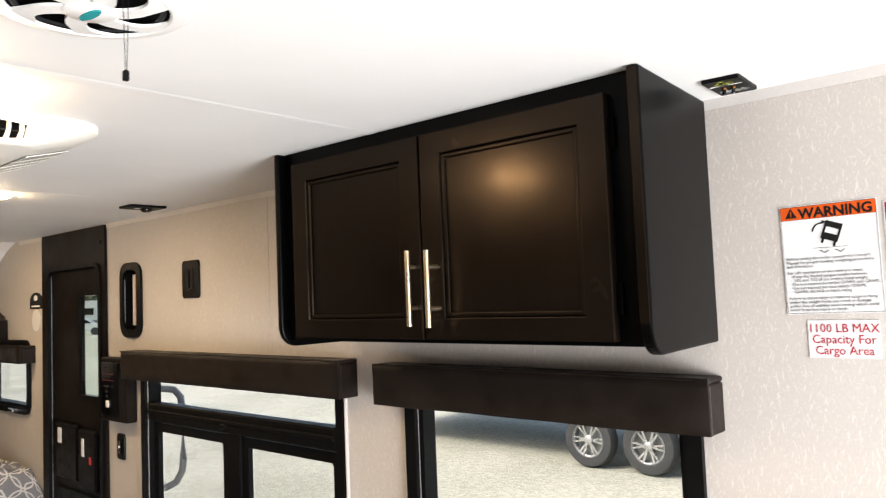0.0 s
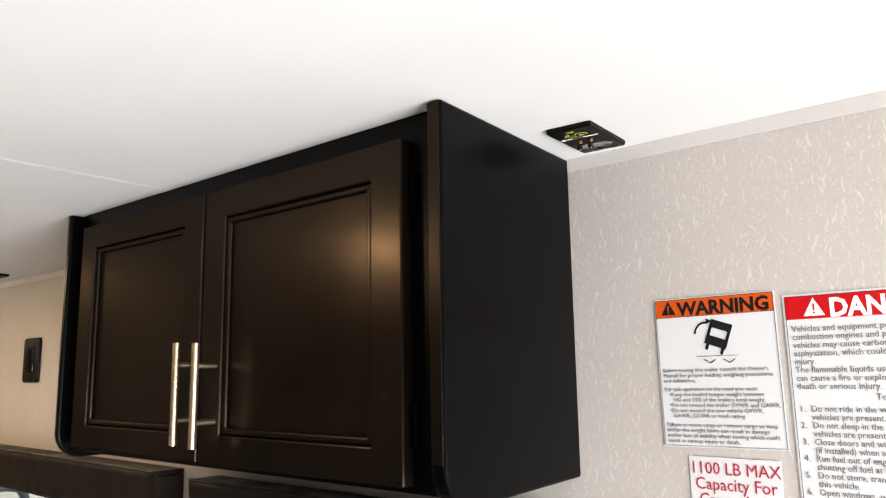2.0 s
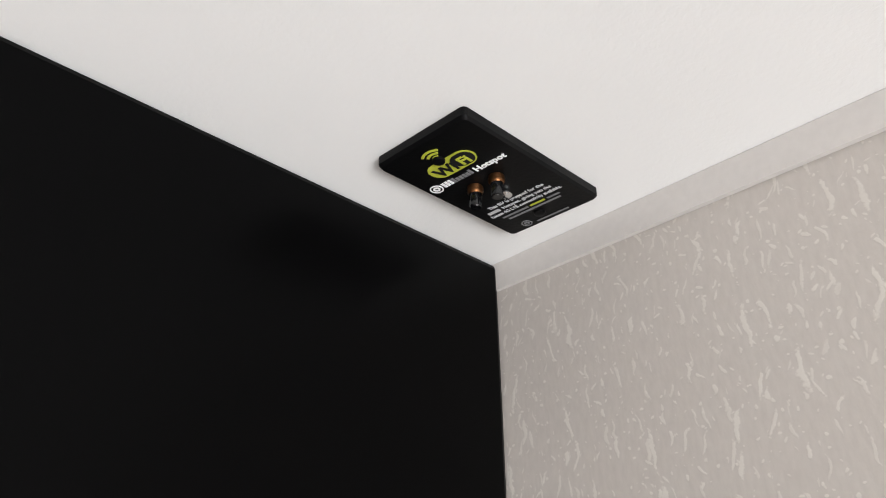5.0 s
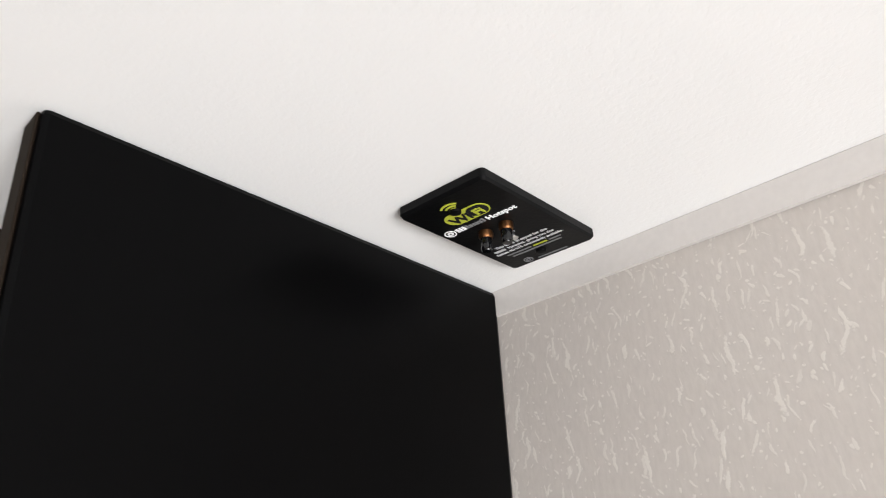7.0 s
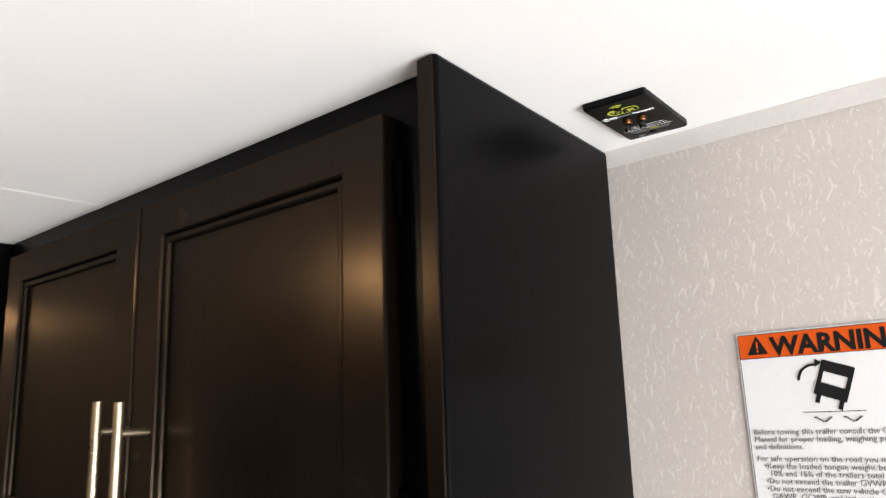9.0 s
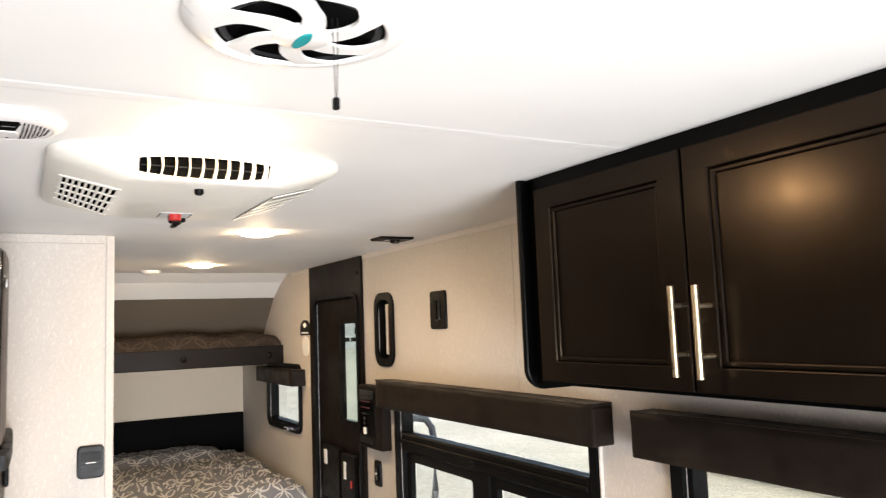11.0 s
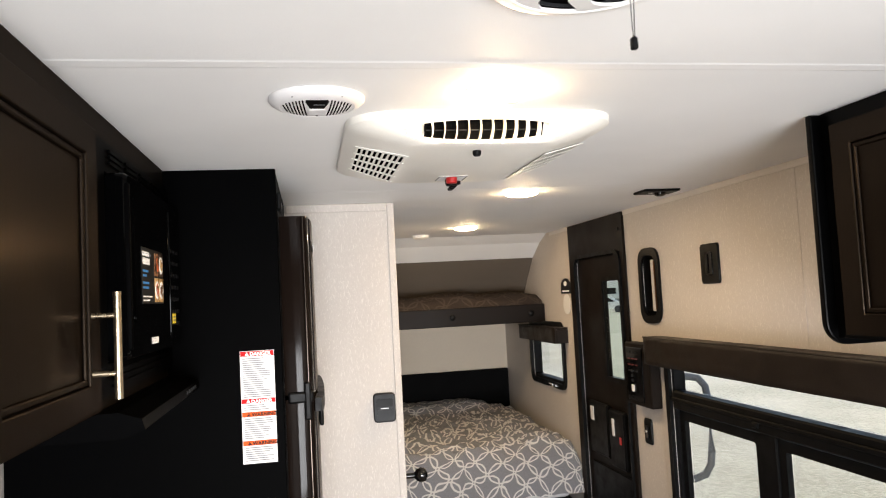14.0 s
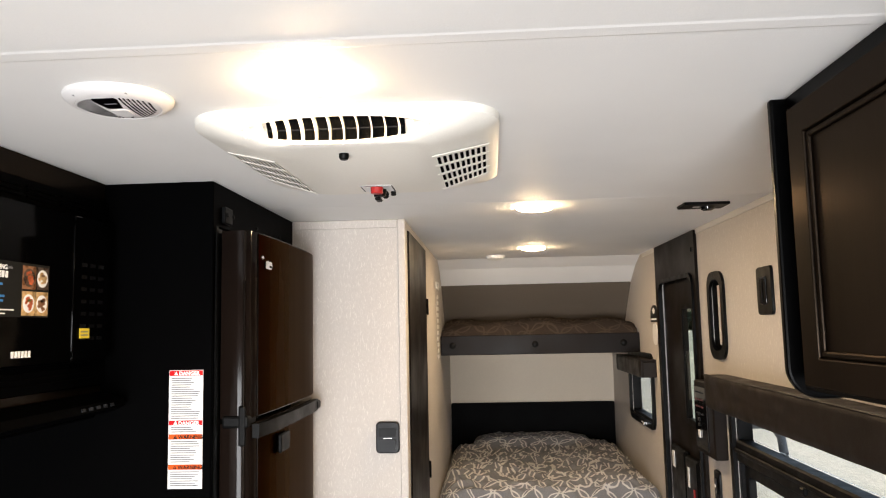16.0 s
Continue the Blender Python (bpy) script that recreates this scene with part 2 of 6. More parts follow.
MICROWAVE_GLASS = noisy("microwave_glass", (0.0008, 0.0008, 0.0009), 0.07, 0.2, 6, 300, bumped=0.0, spec=0.07, rough_var=0.02)
GLOSS_STEEL = noisy("polished_dark_steel", (0.007, 0.0045, 0.0035), 0.09, 0.1, 4, 200, bumped=0.0, rough_var=0.03, spec=0.1)
WHITE_PLASTIC = noisy("white_plastic", (0.8, 0.79, 0.77), 0.35, 0.03, 6, 200, bumped=0.03)
ALARM_PLASTIC = noisy("alarm_plastic", (0.66, 0.645, 0.64), 0.45, 0.03, 6, 200, bumped=0.03)
CREAM_PLASTIC = noisy("cream_plastic", (0.8, 0.775, 0.71), 0.4, 0.03, 6, 200, bumped=0.05)
TRIM_COVE = noisy("cove_trim", (0.6, 0.57, 0.545), 0.5, 0.05, 6, 200, bumped=0.05)
TRIM_PALE = noisy("pale_trim", (0.5, 0.465, 0.43), 0.5, 0.05, 6, 200, bumped=0.05)
BRASS = noisy("brushed_brass", (0.72, 0.6, 0.42), 0.3, 0.1, 20, 300, metal=1.0, bumped=0.05, stretch=(1, 1, 0.1))
CHROME = noisy("chrome", (0.8, 0.8, 0.8), 0.12, 0.05, 20, 300, metal=1.0, bumped=0.0, rough_var=0.04)
COPPER = noisy("copper_ring", (0.19, 0.085, 0.035), 0.4, 0.1, 40, 300, metal=1.0, bumped=0.0)
GREY_PLASTIC = noisy("grey_plastic", (0.2, 0.2, 0.2), 0.4, 0.1, 20, 300, bumped=0.05)
SLATE_PLASTIC = noisy("slate_plastic", (0.012, 0.0132, 0.0155), 0.45, 0.1, 20, 300, bumped=0.1, spec=0.18)
RED_PLASTIC = mat("red_plastic", (0.4, 0.02, 0.018), 0.35)
RED_PRINT = mat("red_ink", (0.5, 0.008, 0.01), 0.5, 0.0, 0.08)
DARK_RED_PRINT = mat("crimson_ink", (0.42, 0.035, 0.055), 0.5, 0.0, 0.08)
ORANGE_PRINT = mat("orange_ink", (0.6, 0.085, 0.01), 0.5, 0.0, 0.08)
BLACK_PRINT = mat("black_ink", (0.012, 0.012, 0.012), 0.5, 0.0, 0.08)
GREY_PRINT = mat("grey_ink", (0.18, 0.18, 0.185), 0.6, 0.0, 0.08)
PALE_PRINT = mat("pale_grey_ink", (0.45, 0.45, 0.46), 0.5, 0.0, 0.08)
WHITE_PRINT = mat("white_ink", (0.85, 0.85, 0.85), 0.5, 0.0, 0.08)
BLUE_PRINT = mat("blue_ink", (0.05, 0.2, 0.5), 0.5, 0.0, 0.08)
LIME_PRINT = mat("lime_ink", (0.42, 0.45, 0.05), 0.5, 0.0, 0.08)
YELLOW_PRINT = mat("yellow_ink", (0.8, 0.62, 0.05), 0.5, 0.0, 0.08)
TEAL = mat("teal_badge", (0.02, 0.3, 0.32), 0.25, 0.0)
FOOD_RED = noisy("food_photo_red", (0.42, 0.09, 0.03), 0.3, 0.7, 60, 200, bumped=0.0)
FOOD_BROWN = noisy("food_photo_brown", (0.22, 0.1, 0.045), 0.3, 0.7, 60, 200, bumped=0.0)
FOOD_CREAM = noisy("food_photo_cream", (0.5, 0.32, 0.14), 0.3, 0.7, 60, 200, bumped=0.0)
FOOD_DARK = noisy("food_photo_dark", (0.05, 0.03, 0.02), 0.3, 0.6, 60, 200, bumped=0.0)
FOOD_GREEN = noisy("food_photo_green", (0.06, 0.14, 0.03), 0.3, 0.5, 60, 200, bumped=0.0)
CREAM_PANEL = noisy("cream_wall_panel", (0.56, 0.485, 0.385), 0.6, 0.06, 4, 150, bumped=0.1, spec=0.3)
PAPER = noisy("white_vinyl_sticker", (0.7, 0.7, 0.7), 0.4, 0.03, 8, 200, bumped=0.02)
GLASS = glass_material("window_glass", (0.97, 0.98, 0.95))
TINT_GLASS = glass_material("tinted_door_glass", (0.62, 0.68, 0.6))
SCREEN_GLASS = glass_material("screened_glass", (0.80, 0.815, 0.79))
RUBBER = noisy("tyre_rubber", (0.045, 0.046, 0.048), 0.8, 0.2, 10, 200, bumped=0.1)
ALLOY = noisy("wheel_alloy", (0.55, 0.55, 0.56), 0.3, 0.1, 10, 200, metal=0.9, bumped=0.0)
TRAILER_WHITE = noisy("trailer_siding", (0.7, 0.7, 0.69), 0.4, 0.05, 3, 80, bumped=0.05)
# one grey-brown tone, darker than the slope above and the wall below
NOSE_GREY = noisy("grey_brown_nose", (0.105, 0.084, 0.064), 0.75, 0.1, 3, 160, bumped=0.2)
FLOOR_WOOD = noisy("grey_plank_vinyl", (0.24, 0.21, 0.19), 0.5, 0.25, 4, 90, bumped=0.1, stretch=(0.15, 1, 1))
LAMP_ON = glow("lit_diffuser", (1.0, 0.71, 0.40), 134.0)
DIGIT_RED = mat("red_digits", (0.09, 0.008, 0.006), 0.4)
# near-black that puts the shade inside openings into the colour
OPENING_SHADE = mat("opening_shade", (0.0025, 0.0025, 0.0025), 0.9, 0.0, 0.0)
BLACK_FABRIC = noisy("black_upholstery", (0.003, 0.003, 0.0032), 0.75, 0.2, 8, 300, bumped=0.2, spec=0.05)
EDGE_STEEL = noisy("brushed_edge_steel", (0.03, 0.024, 0.02), 0.25, 0.1, 8, 200, metal=1.0, bumped=0.0)


# ---- mesh tools ----
def link_mesh(name, bm, material, smooth=False):
    me = bpy.data.meshes.new(name)
    bmesh.ops.recalc_face_normals(bm, faces=bm.faces)
    bm.to_mesh(me)
    bm.free()
    me.materials.append(material)
    if smooth:
        for p in me.polygons:
            p.use_smooth = True
        me.set_sharp_from_angle(angle=radians(38))
    return new(name, me)


def thing(name, at, label, category, group="", kind=""):
    ob = new(name)
    ob.location = at
    ob.empty_display_size = 0.05
    return tagged(ob, label, category, group, kind)


def origin(ob):
    """Where a parent stands: things are empties that are moved, parts keep the world's own coordinates."""
    return ob.location.copy() if ob.type == "EMPTY" else Vector((0, 0, 0))


def part(name, bm, material, parent, label="", smooth=False):
    """Links a bmesh, given in world coordinates, as one mesh under a thing or a part."""
    ob = link_mesh(name, bm, material, smooth)
    ob.parent = parent
    ob.matrix_parent_inverse = Matrix.Translation(-origin(parent))
    return tagged(ob, label)


def single(name, bm, material, label, category, group="", kind="", smooth=False):
    return tagged(link_mesh(name, bm, material, smooth), label, category, group, kind)


def box(x0, x1, y0, y1, z0, z1, bevel=0.0, seg=1, bm=None):
    bm = bm or bmesh.new()
    made = bmesh.ops.create_cube(bm, size=1.0)
    for v in made["verts"]:
        v.co = Vector(((x0 + x1) / 2 + v.co.x * (x1 - x0), (y0 + y1) / 2 + v.co.y * (y1 - y0), (z0 + z1) / 2 + v.co.z * (z1 - z0)))
    if bevel:
        edges = list({e for v in made["verts"] for e in v.link_edges})
        bmesh.ops.bevel(bm, geom=edges, offset=bevel, segments=seg, affect="EDGES", profile=0.5)
    return bm


def round_rect(w, h, r, seg=5):
    """Outline of a rectangle with rounded corners, about the middle."""
    pts = []
    for cx, cy, a0 in ((w / 2 - r, h / 2 - r, 0), (-w / 2 + r, h / 2 - r, 90), (-w / 2 + r, -h / 2 + r, 180), (w / 2 - r, -h / 2 + r, 270)):
        for i in range(seg + 1):
            a = radians(a0 + 90 * i / seg)
            pts.append((cx + r * math.cos(a), cy + r * math.sin(a)))
    return pts


def prism(outline, depth, m, bm=None, bevel=0.0):
    """An outline in the local x-y plane, pushed to local z = depth, posed by m."""
    bm = bm or bmesh.new()
    a = [bm.verts.new(m @ Vector((x, y, 0))) for x, y in outline]
    inner = 1.0
    b = [bm.verts.new(m @ Vector((x * inner, y * inner, depth - bevel))) for x, y in outline]
    rows = [a, b]
    if bevel:
        cx, cy = sum(p[0] for p in outline) / len(outline), sum(p[1] for p in outline) / len(outline)
        c = []
        for x, y in outline:
            d = Vector((x - cx, y - cy))
            d = d - d.normalized() * bevel
            c.append(bm.verts.new(m @ Vector((cx + d.x, cy + d.y, depth))))
        rows.append(c)
    n = len(outline)
    for p, q in zip(rows, rows[1:]):
        for i in range(n):
            bm.faces.new((p[i], p[(i + 1) % n], q[(i + 1) % n], q[i]))
    bm.faces.new(list(reversed(rows[0])))
    bm.faces.new(rows[-1])
    return bm


def ring_prism(outer, inner, depth, m, bm=None):
    """A frame between two outlines of equal count."""
    bm = bm or bmesh.new()
    n = len(outer)
    loops = [[bm.verts.new(m @ Vector((x, y, z))) for x, y in pts] for pts, z in ((outer, 0), (outer, depth), (inner, depth), (inner, 0))]
    for k in range(4):
        p, q = loops[k], loops[(k + 1) % 4]
        for i in range(n):
            bm.faces.new((p[i], p[(i + 1) % n], q[(i + 1) % n], q[i]))
    return bm


def lathe(profile, m, seg=40, bm=None, squash=1.0):
    """Turns (radius, height) pairs round local z."""
    bm = bm or bmesh.new()
    rows = []
    for r, z in profile:
        if r < 1e-6:
            rows.append([bm.verts.new(m @ Vector((0, 0, z)))])
        else:
            rows.append([bm.verts.new(m @ Vector((r * math.cos(2 * math.pi * i / seg), squash * r * math.sin(2 * math.pi * i / seg), z))) for i in range(seg)])
    for p, q in zip(rows, rows[1:]):
        for i in range(seg):
            j = (i + 1) % seg
            if len(p) == 1 and len(q) > 1:
                bm.faces.new((p[0], q[j], q[i]))
            elif len(q) == 1 and len(p) > 1:
                bm.faces.new((p[i], p[j], q[0]))
            elif len(p) > 1:
                bm.faces.new((p[i], p[j], q[j], q[i]))
    return bm


def tube(points, radius, seg=10, bm=None):
    """A round bar along a line of points."""
    bm = bm or bmesh.new()
    pts = [Vector(p) for p in points]
    rows = []
    for i, p in enumerate(pts):
        d = (pts[min(i + 1, len(pts) - 1)] - pts[max(i - 1, 0)]).normalized()
        q = d.to_track_quat("Z", "Y")
        rows.append([bm.verts.new(p + q @ Vector((radius * math.cos(2 * math.pi * k / seg), radius * math.sin(2 * math.pi * k / seg), 0))) for k in range(seg)])
    for p, q in zip(rows, rows[1:]):
        for i in range(seg):
            bm.faces.new((p[i], p[(i + 1) % seg], q[(i + 1) % seg], q[i]))
    bm.faces.new(rows[0]), bm.faces.new(rows[-1])
    return bm


def pierced(u0, u1, v0, v1, holes, depth, m):
    """A slab in the local x-y plane with rectangular openings through it, pushed to local z = depth."""
    us = sorted({u0, u1, *(h[0] for h in holes), *(h[1] for h in holes)})
    vs = sorted({v0, v1, *(h[2] for h in holes), *(h[3] for h in holes)})

    def solid(i, j):
        if not (0 <= i < len(us) - 1 and 0 <= j < len(vs) - 1):
            return False
        u, v = (us[i] + us[i + 1]) / 2, (vs[j] + vs[j + 1]) / 2
        return not any(h[0] < u < h[1] and h[2] < v < h[3] for h in holes)

    bm = bmesh.new()
    cache = {}

    def vert(i, j, k):
        if (i, j, k) not in cache:
            cache[i, j, k] = bm.verts.new(m @ Vector((us[i], vs[j], depth * k)))
        return cache[i, j, k]

    for i in range(len(us) - 1):
        for j in range(len(vs) - 1):
            if not solid(i, j):
                continue
            for k in (0, 1):
                bm.faces.new([vert(*p, k) for p in ((i, j), (i + 1, j), (i + 1, j + 1), (i, j + 1))])
            for di, dj, a, b in ((-1, 0, (i, j), (i, j + 1)), (1, 0, (i + 1, j), (i + 1, j + 1)), (0, -1, (i, j), (i + 1, j)), (0, 1, (i, j + 1), (i + 1, j + 1))):
                if not solid(i + di, j + dj):
                    bm.faces.new((vert(*a, 0), vert(*b, 0), vert(*b, 1), vert(*a, 1)))
    return bm


def lettering(name, words, size, m, material, parent, align="LEFT", bold=0.0, squeeze=1.0, space=1.0):
    """Words in the built-in font, lying in the local x-y plane of m, as a flat mesh."""
    cu = bpy.data.curves.new(name, "FONT")
    cu.body, cu.size, cu.align_x, cu.align_y, cu.offset, cu.space_line = words, size, align, "TOP", bold, space
    cu.resolution_u, cu.extrude = 2, 0.0002
    ob = bpy.data.objects.new(name, cu)
    scene.collection.objects.link(ob)
    me = bpy.data.meshes.new_from_object(ob.evaluated_get(bpy.context.evaluated_depsgraph_get()))
    bpy.data.objects.remove(ob)
    me.transform(m @ Matrix.Diagonal((squeeze, 1, 1, 1)))
    me.materials.clear()
    me.materials.append(material)
    made = new(name, me)
    made.parent = parent
    made.matrix_parent_inverse = Matrix.Translation(-origin(parent))
    return made


# poses of the local planes: x to the reader's right, y up, z out of the surface
def on_right_wall(x, z, y):
    return Matrix(((1, 0, 0, x), (0, 0, -1, y), (0, 1, 0, z), (0, 0, 0, 1)))


def on_left_face(x, z, y):
    return Matrix(((-1, 0, 0, x), (0, 0, 1, y), (0, 1, 0, z), (0, 0, 0, 1)))


def facing_rear(x, y, z):
    return Matrix(((0, 0, 1, x), (1, 0, 0, y), (0, 1, 0, z), (0, 0, 0, 1)))


def on_ceiling(x, y, z, turn=0):
    return pose(x, y, z, 180, 0, turn)


# ---- setting ----
WALL, LEFT, TOP, REAR, FRONT = 1.48, -0.66, 1.98, 1.95, -5.37
DOOR = (-3.80, -3.17, 0.06, 1.82)
WIN1, WIN2, WIN3, SLOT = (-2.80, -1.60, 0.72, 1.36), (-1.27, -0.50, 0.72, 1.36), (-4.66, -4.07, 1.09, 1.42), (-2.99, -2.85, 1.50, 1.765)

bm = pierced(FRONT - 0.05, REAR, 0, TOP, [DOOR, WIN1, WIN2, WIN3, SLOT], -0.05, on_right_wall(0, 0, WALL))
single("wall_east", bm, WALLPAPER, "greige wall panel with pale rice-paper strands", "wall", kind="structure")
bm = box(FRONT - 0.05, REAR, LEFT - 0.05, LEFT, 0, TOP)
single("wall_west", bm, WALLPAPER, "greige wall panel behind the kitchen cabinets", "wall", kind="structure")
# rear end is unseen: its low opening is assumed, sized for the added lamp
bm = pierced(LEFT, WALL, 0, TOP, [(-0.43, 1.27, 0.15, 1.30)], 0.05, facing_rear(REAR, 0, 0))
single("wall_rear", bm, WALLPAPER, "unseen greige rear wall with an assumed low opening for daylight", "wall", kind="structure")
single("floor", box(FRONT - 0.05, REAR, LEFT, WALL, -0.06, 0), FLOOR_WOOD, "grey wood-look vinyl plank floor", "floor", kind="structure")
single("ceiling", box(-4.26, REAR + 0.05, LEFT - 0.05, WALL + 0.05, TOP, TOP + 0.06), CEILING, "white textured vinyl ceiling", "ceiling", kind="structure")


def strip(points, thickness, y0, y1):
    """A bent panel: a profile in x-z, run from y0 to y1."""
    bm = bmesh.new()
    prof = list(points) + [(x - thickness, z + thickness * 0.6) for x, z in reversed(points)]
    loops = [[bm.verts.new((x, y, z)) for x, z in prof] for y in (y0, y1)]
    n = len(prof)
    for i in range(n):
        bm.faces.new((loops[0][i], loops[0][(i + 1) % n], loops[1][(i + 1) % n], loops[1][i]))
    bm.faces.new(loops[0]), bm.faces.new(loops[1])
    return bm


single("ceiling_front_slope", strip([(-4.258, 1.98), (-4.40, 1.935), (-4.56, 1.85)], 0.05, LEFT, WALL), CEILING, "white sloped front end of the ceiling", "ceiling", kind="structure")
single("nose_panel", strip([(-4.562, 1.848), (-4.70, 1.72), (-4.82, 1.60), (-4.93, 1.47)], 0.05, LEFT, WALL), NOSE_GREY, "dark grey-brown sloped panel behind the upper bunk", "wall", kind="structure")
single("wall_front", strip([(-4.932, 1.475), (-5.30, 1.465), (-5.335, 1.44), (-5.34, 1.0), (-5.34, 0.0)], 0.05, LEFT, WALL), CREAM_PANEL, "cream front wall below the upper bunk", "wall", kind="structure")

# bathroom walls
BX, BY = -2.645, 0.368
single("wall_bath_rear", box(BX - 0.03, BX, LEFT, BY - 0.03, 0, TOP - 0.001), WALLPAPER, "greige bathroom wall beside the refrigerator", "wall", kind="structure")
bm = pierced(FRONT, BX, 0, TOP - 0.001, [(-3.43, -2.74, 0.05, 1.955)], -0.03, Matrix(((1, 0, 0, 0), (0, 0, 1, BY), (0, 1, 0, 0), (0, 0, 0, 1))))
single("wall_bath_side", bm, WALLPAPER, "greige bathroom side wall along the bed", "wall", kind="structure")
single("trim_corner", box(BX - 0.03, BX + 0.003, BY - 0.022, BY + 0.003, 0, TOP - 0.002, 0.002), WALLPAPER, "papered corner bead on the bathroom wall", "trim", kind="structure")
single("trim_bath_top", box(BX, BX + 0.006, -0.01, BY - 0.024, TOP - 0.03, TOP - 0.001, 0.002), WALLPAPER, "papered strip at the top of the bathroom wall", "trim", kind="structure")
single("trim_east_top", box(-4.2, REAR - 0.002, WALL - 0.004, WALL - 0.0005, TOP - 0.021, TOP - 0.0003), TRIM_COVE, "pale cove strip where wall meets ceiling", "trim", kind="structure")
for k, x in enumerate((-1.07, -2.36)):
    bm = bmesh.new()
    prism([(-0.018, 0), (0.018, 0), (0.012, 0.0009), (-0.012, 0.0009)], WALL - LEFT - 0.3, Matrix(((1, 0, 0, x), (0, 0, 1, LEFT + 0.3), (0, -1, 0, TOP - 0.0005), (0, 0, 0, 1))), bm)
    single("trim_ceiling_seam", bm, CEILING, "thin white batten over a ceiling seam", "trim", kind="structure")
# wall panel joints
for x in (-0.88, -1.95):
    single("trim_wall_joint", box(x - 0.011, x + 0.011, WALL - 0.0016, WALL - 0.0003, 1.43, TOP - 0.023), WALLPAPER, "narrow wallpapered strip over a wall joint", "trim", kind="structure")

# ---- windows ----
def window(name, hole, label, radius, bars=(), rails=(), glass=None, edge=0.035):
    x0, x1, z0, z1 = hole
    w, h, cx, cz = x1 - x0, z1 - z0, (x0 + x1) / 2, (z0 + z1) / 2
    ob = thing(name, (cx, WALL, z0), label, "window", kind="structure")
    m = on_right_wall(cx, cz, WALL - 0.001)
    part("window_frame", ring_prism(round_rect(w + 2 * edge, h + 2 * edge, radius), round_rect(w - 0.004, h - 0.004, max(radius - edge, 0.008)), 0.014, m), BLACK_PLASTIC, ob, smooth=True)
    back = on_right_wall(cx, cz, WALL + 0.051)
    part("jamb", ring_prism(round_rect(w - 0.002, h - 0.002, max(radius - edge, 0.008)), round_rect(w - 0.036, h - 0.036, max(radius - edge - 0.02, 0.006)), 0.049, back), BLACK_PLASTIC, ob, smooth=True)
    for b0, b1 in bars:
        part("mullion", box(b0, b1, WALL + 0.008, WALL + 0.04, z0 + 0.016, (rails[0][0] if rails else z1 - 0.016), 0.004), BLACK_PLASTIC, ob)
    for r0, r1 in rails:
        part("rail", box(x0 + 0.016, x1 - 0.016, WALL - 0.008, WALL + 0.042, r0, r1, 0.006), BLACK_PLASTIC, ob)
        part("rail_lip", box(x0 + 0.016, x1 - 0.016, WALL - 0.016, WALL - 0.0085, (r0 + r1) / 2 - 0.004, (r0 + r1) / 2 + 0.012, 0.003), BLACK_PLASTIC, ob)
    low = rails[0][1] if rails else z0 + 0.017
    g = part("pane", box(x0 + 0.017, x1 - 0.017, WALL + 0.044, WALL + 0.048, low, z1 - 0.017), glass or GLASS, ob)
    g.visible_shadow = False
    return ob


w1 = window("window_1", WIN1, "large black-framed window with sliding lower panes", 0.02, [(-2.235, -2.15)], [(1.137, 1.21)], edge=0.03)
for x0, x1 in ((-2.782, -2.236), (-2.149, -1.618)):
    part("sash", ring_prism(round_rect(x1 - x0, 0.385, 0.012), round_rect(x1 - x0 - 0.07, 0.315, 0.012), 0.02, on_right_wall((x0 + x1) / 2, 0.937, WALL + 0.036)), BLACK_PLASTIC, w1)
    g = part("lower_pane", box(x0 + 0.034, x1 - 0.034, WALL + 0.040, WALL + 0.044, 0.777, 1.097), SCREEN_GLASS, w1, "greyish screened lower pane")
    g.visible_shadow = False
part("latch", box(-2.22, -2.19, WALL - 0.03, WALL - 0.017, 1.155, 1.175, 0.004), BLACK_PLASTIC, w1)
window("window_2", WIN2, "black-framed window with rounded corners below a valance", 0.07, edge=0.036)
w3 = window("window_3", WIN3, "small black-framed window beside the bed", 0.06, glass=SCREEN_GLASS, edge=0.03)
part("latch", box(-4.30, -4.24, WALL - 0.03, WALL - 0.015, 1.065, 1.085, 0.004), CHROME, w3)
single("trim_window_side", box(-2.872, -2.834, WALL - 0.009, WALL - 0.001, 0.6, 1.33, 0.003), TRIM_PALE, "pale upright strip beside the large window", "trim", kind="structure")
single("trim_window_side", box(-1.566, -1.556, WALL - 0.012, WALL - 0.001, 0.6, 1.33, 0.003), TRIM_PALE, "pale upright strip beside the large window", "trim", kind="structure")

# slot window
sx, sz = (SLOT[0] + SLOT[1]) / 2, (SLOT[2] + SLOT[3]) / 2
slot = thing("slot_window", (sx, WALL, SLOT[2]), "narrow upright black-framed lamp recess with rounded ends", "window")
part("frame", ring_prism(round_rect(0.188, 0.318, 0.06), round_rect(0.134, 0.258, 0.05), 0.010, on_right_wall(sx, sz, WALL - 0.001)), BLACK_PLASTIC, slot, smooth=True)
part("lining", ring_prism(round_rect(0.138, 0.262, 0.02), round_rect(0.130, 0.254, 0.045), 0.046, on_right_wall(sx, sz, WALL + 0.048)), BLACK_PLASTIC, slot)
part("back", box(SLOT[0] + 0.006, SLOT[1] - 0.006, WALL + 0.041, WALL + 0.046, SLOT[2] + 0.006, SLOT[3] - 0.006), BLACK_PLASTIC, slot)
part("inner_strip", box(sx + 0.010, sx + 0.034, WALL - 0.004, WALL + 0.04, SLOT[2] + 0.025, SLOT[3] - 0.025, 0.003), TRIM_PALE, slot, "pale upright strip")
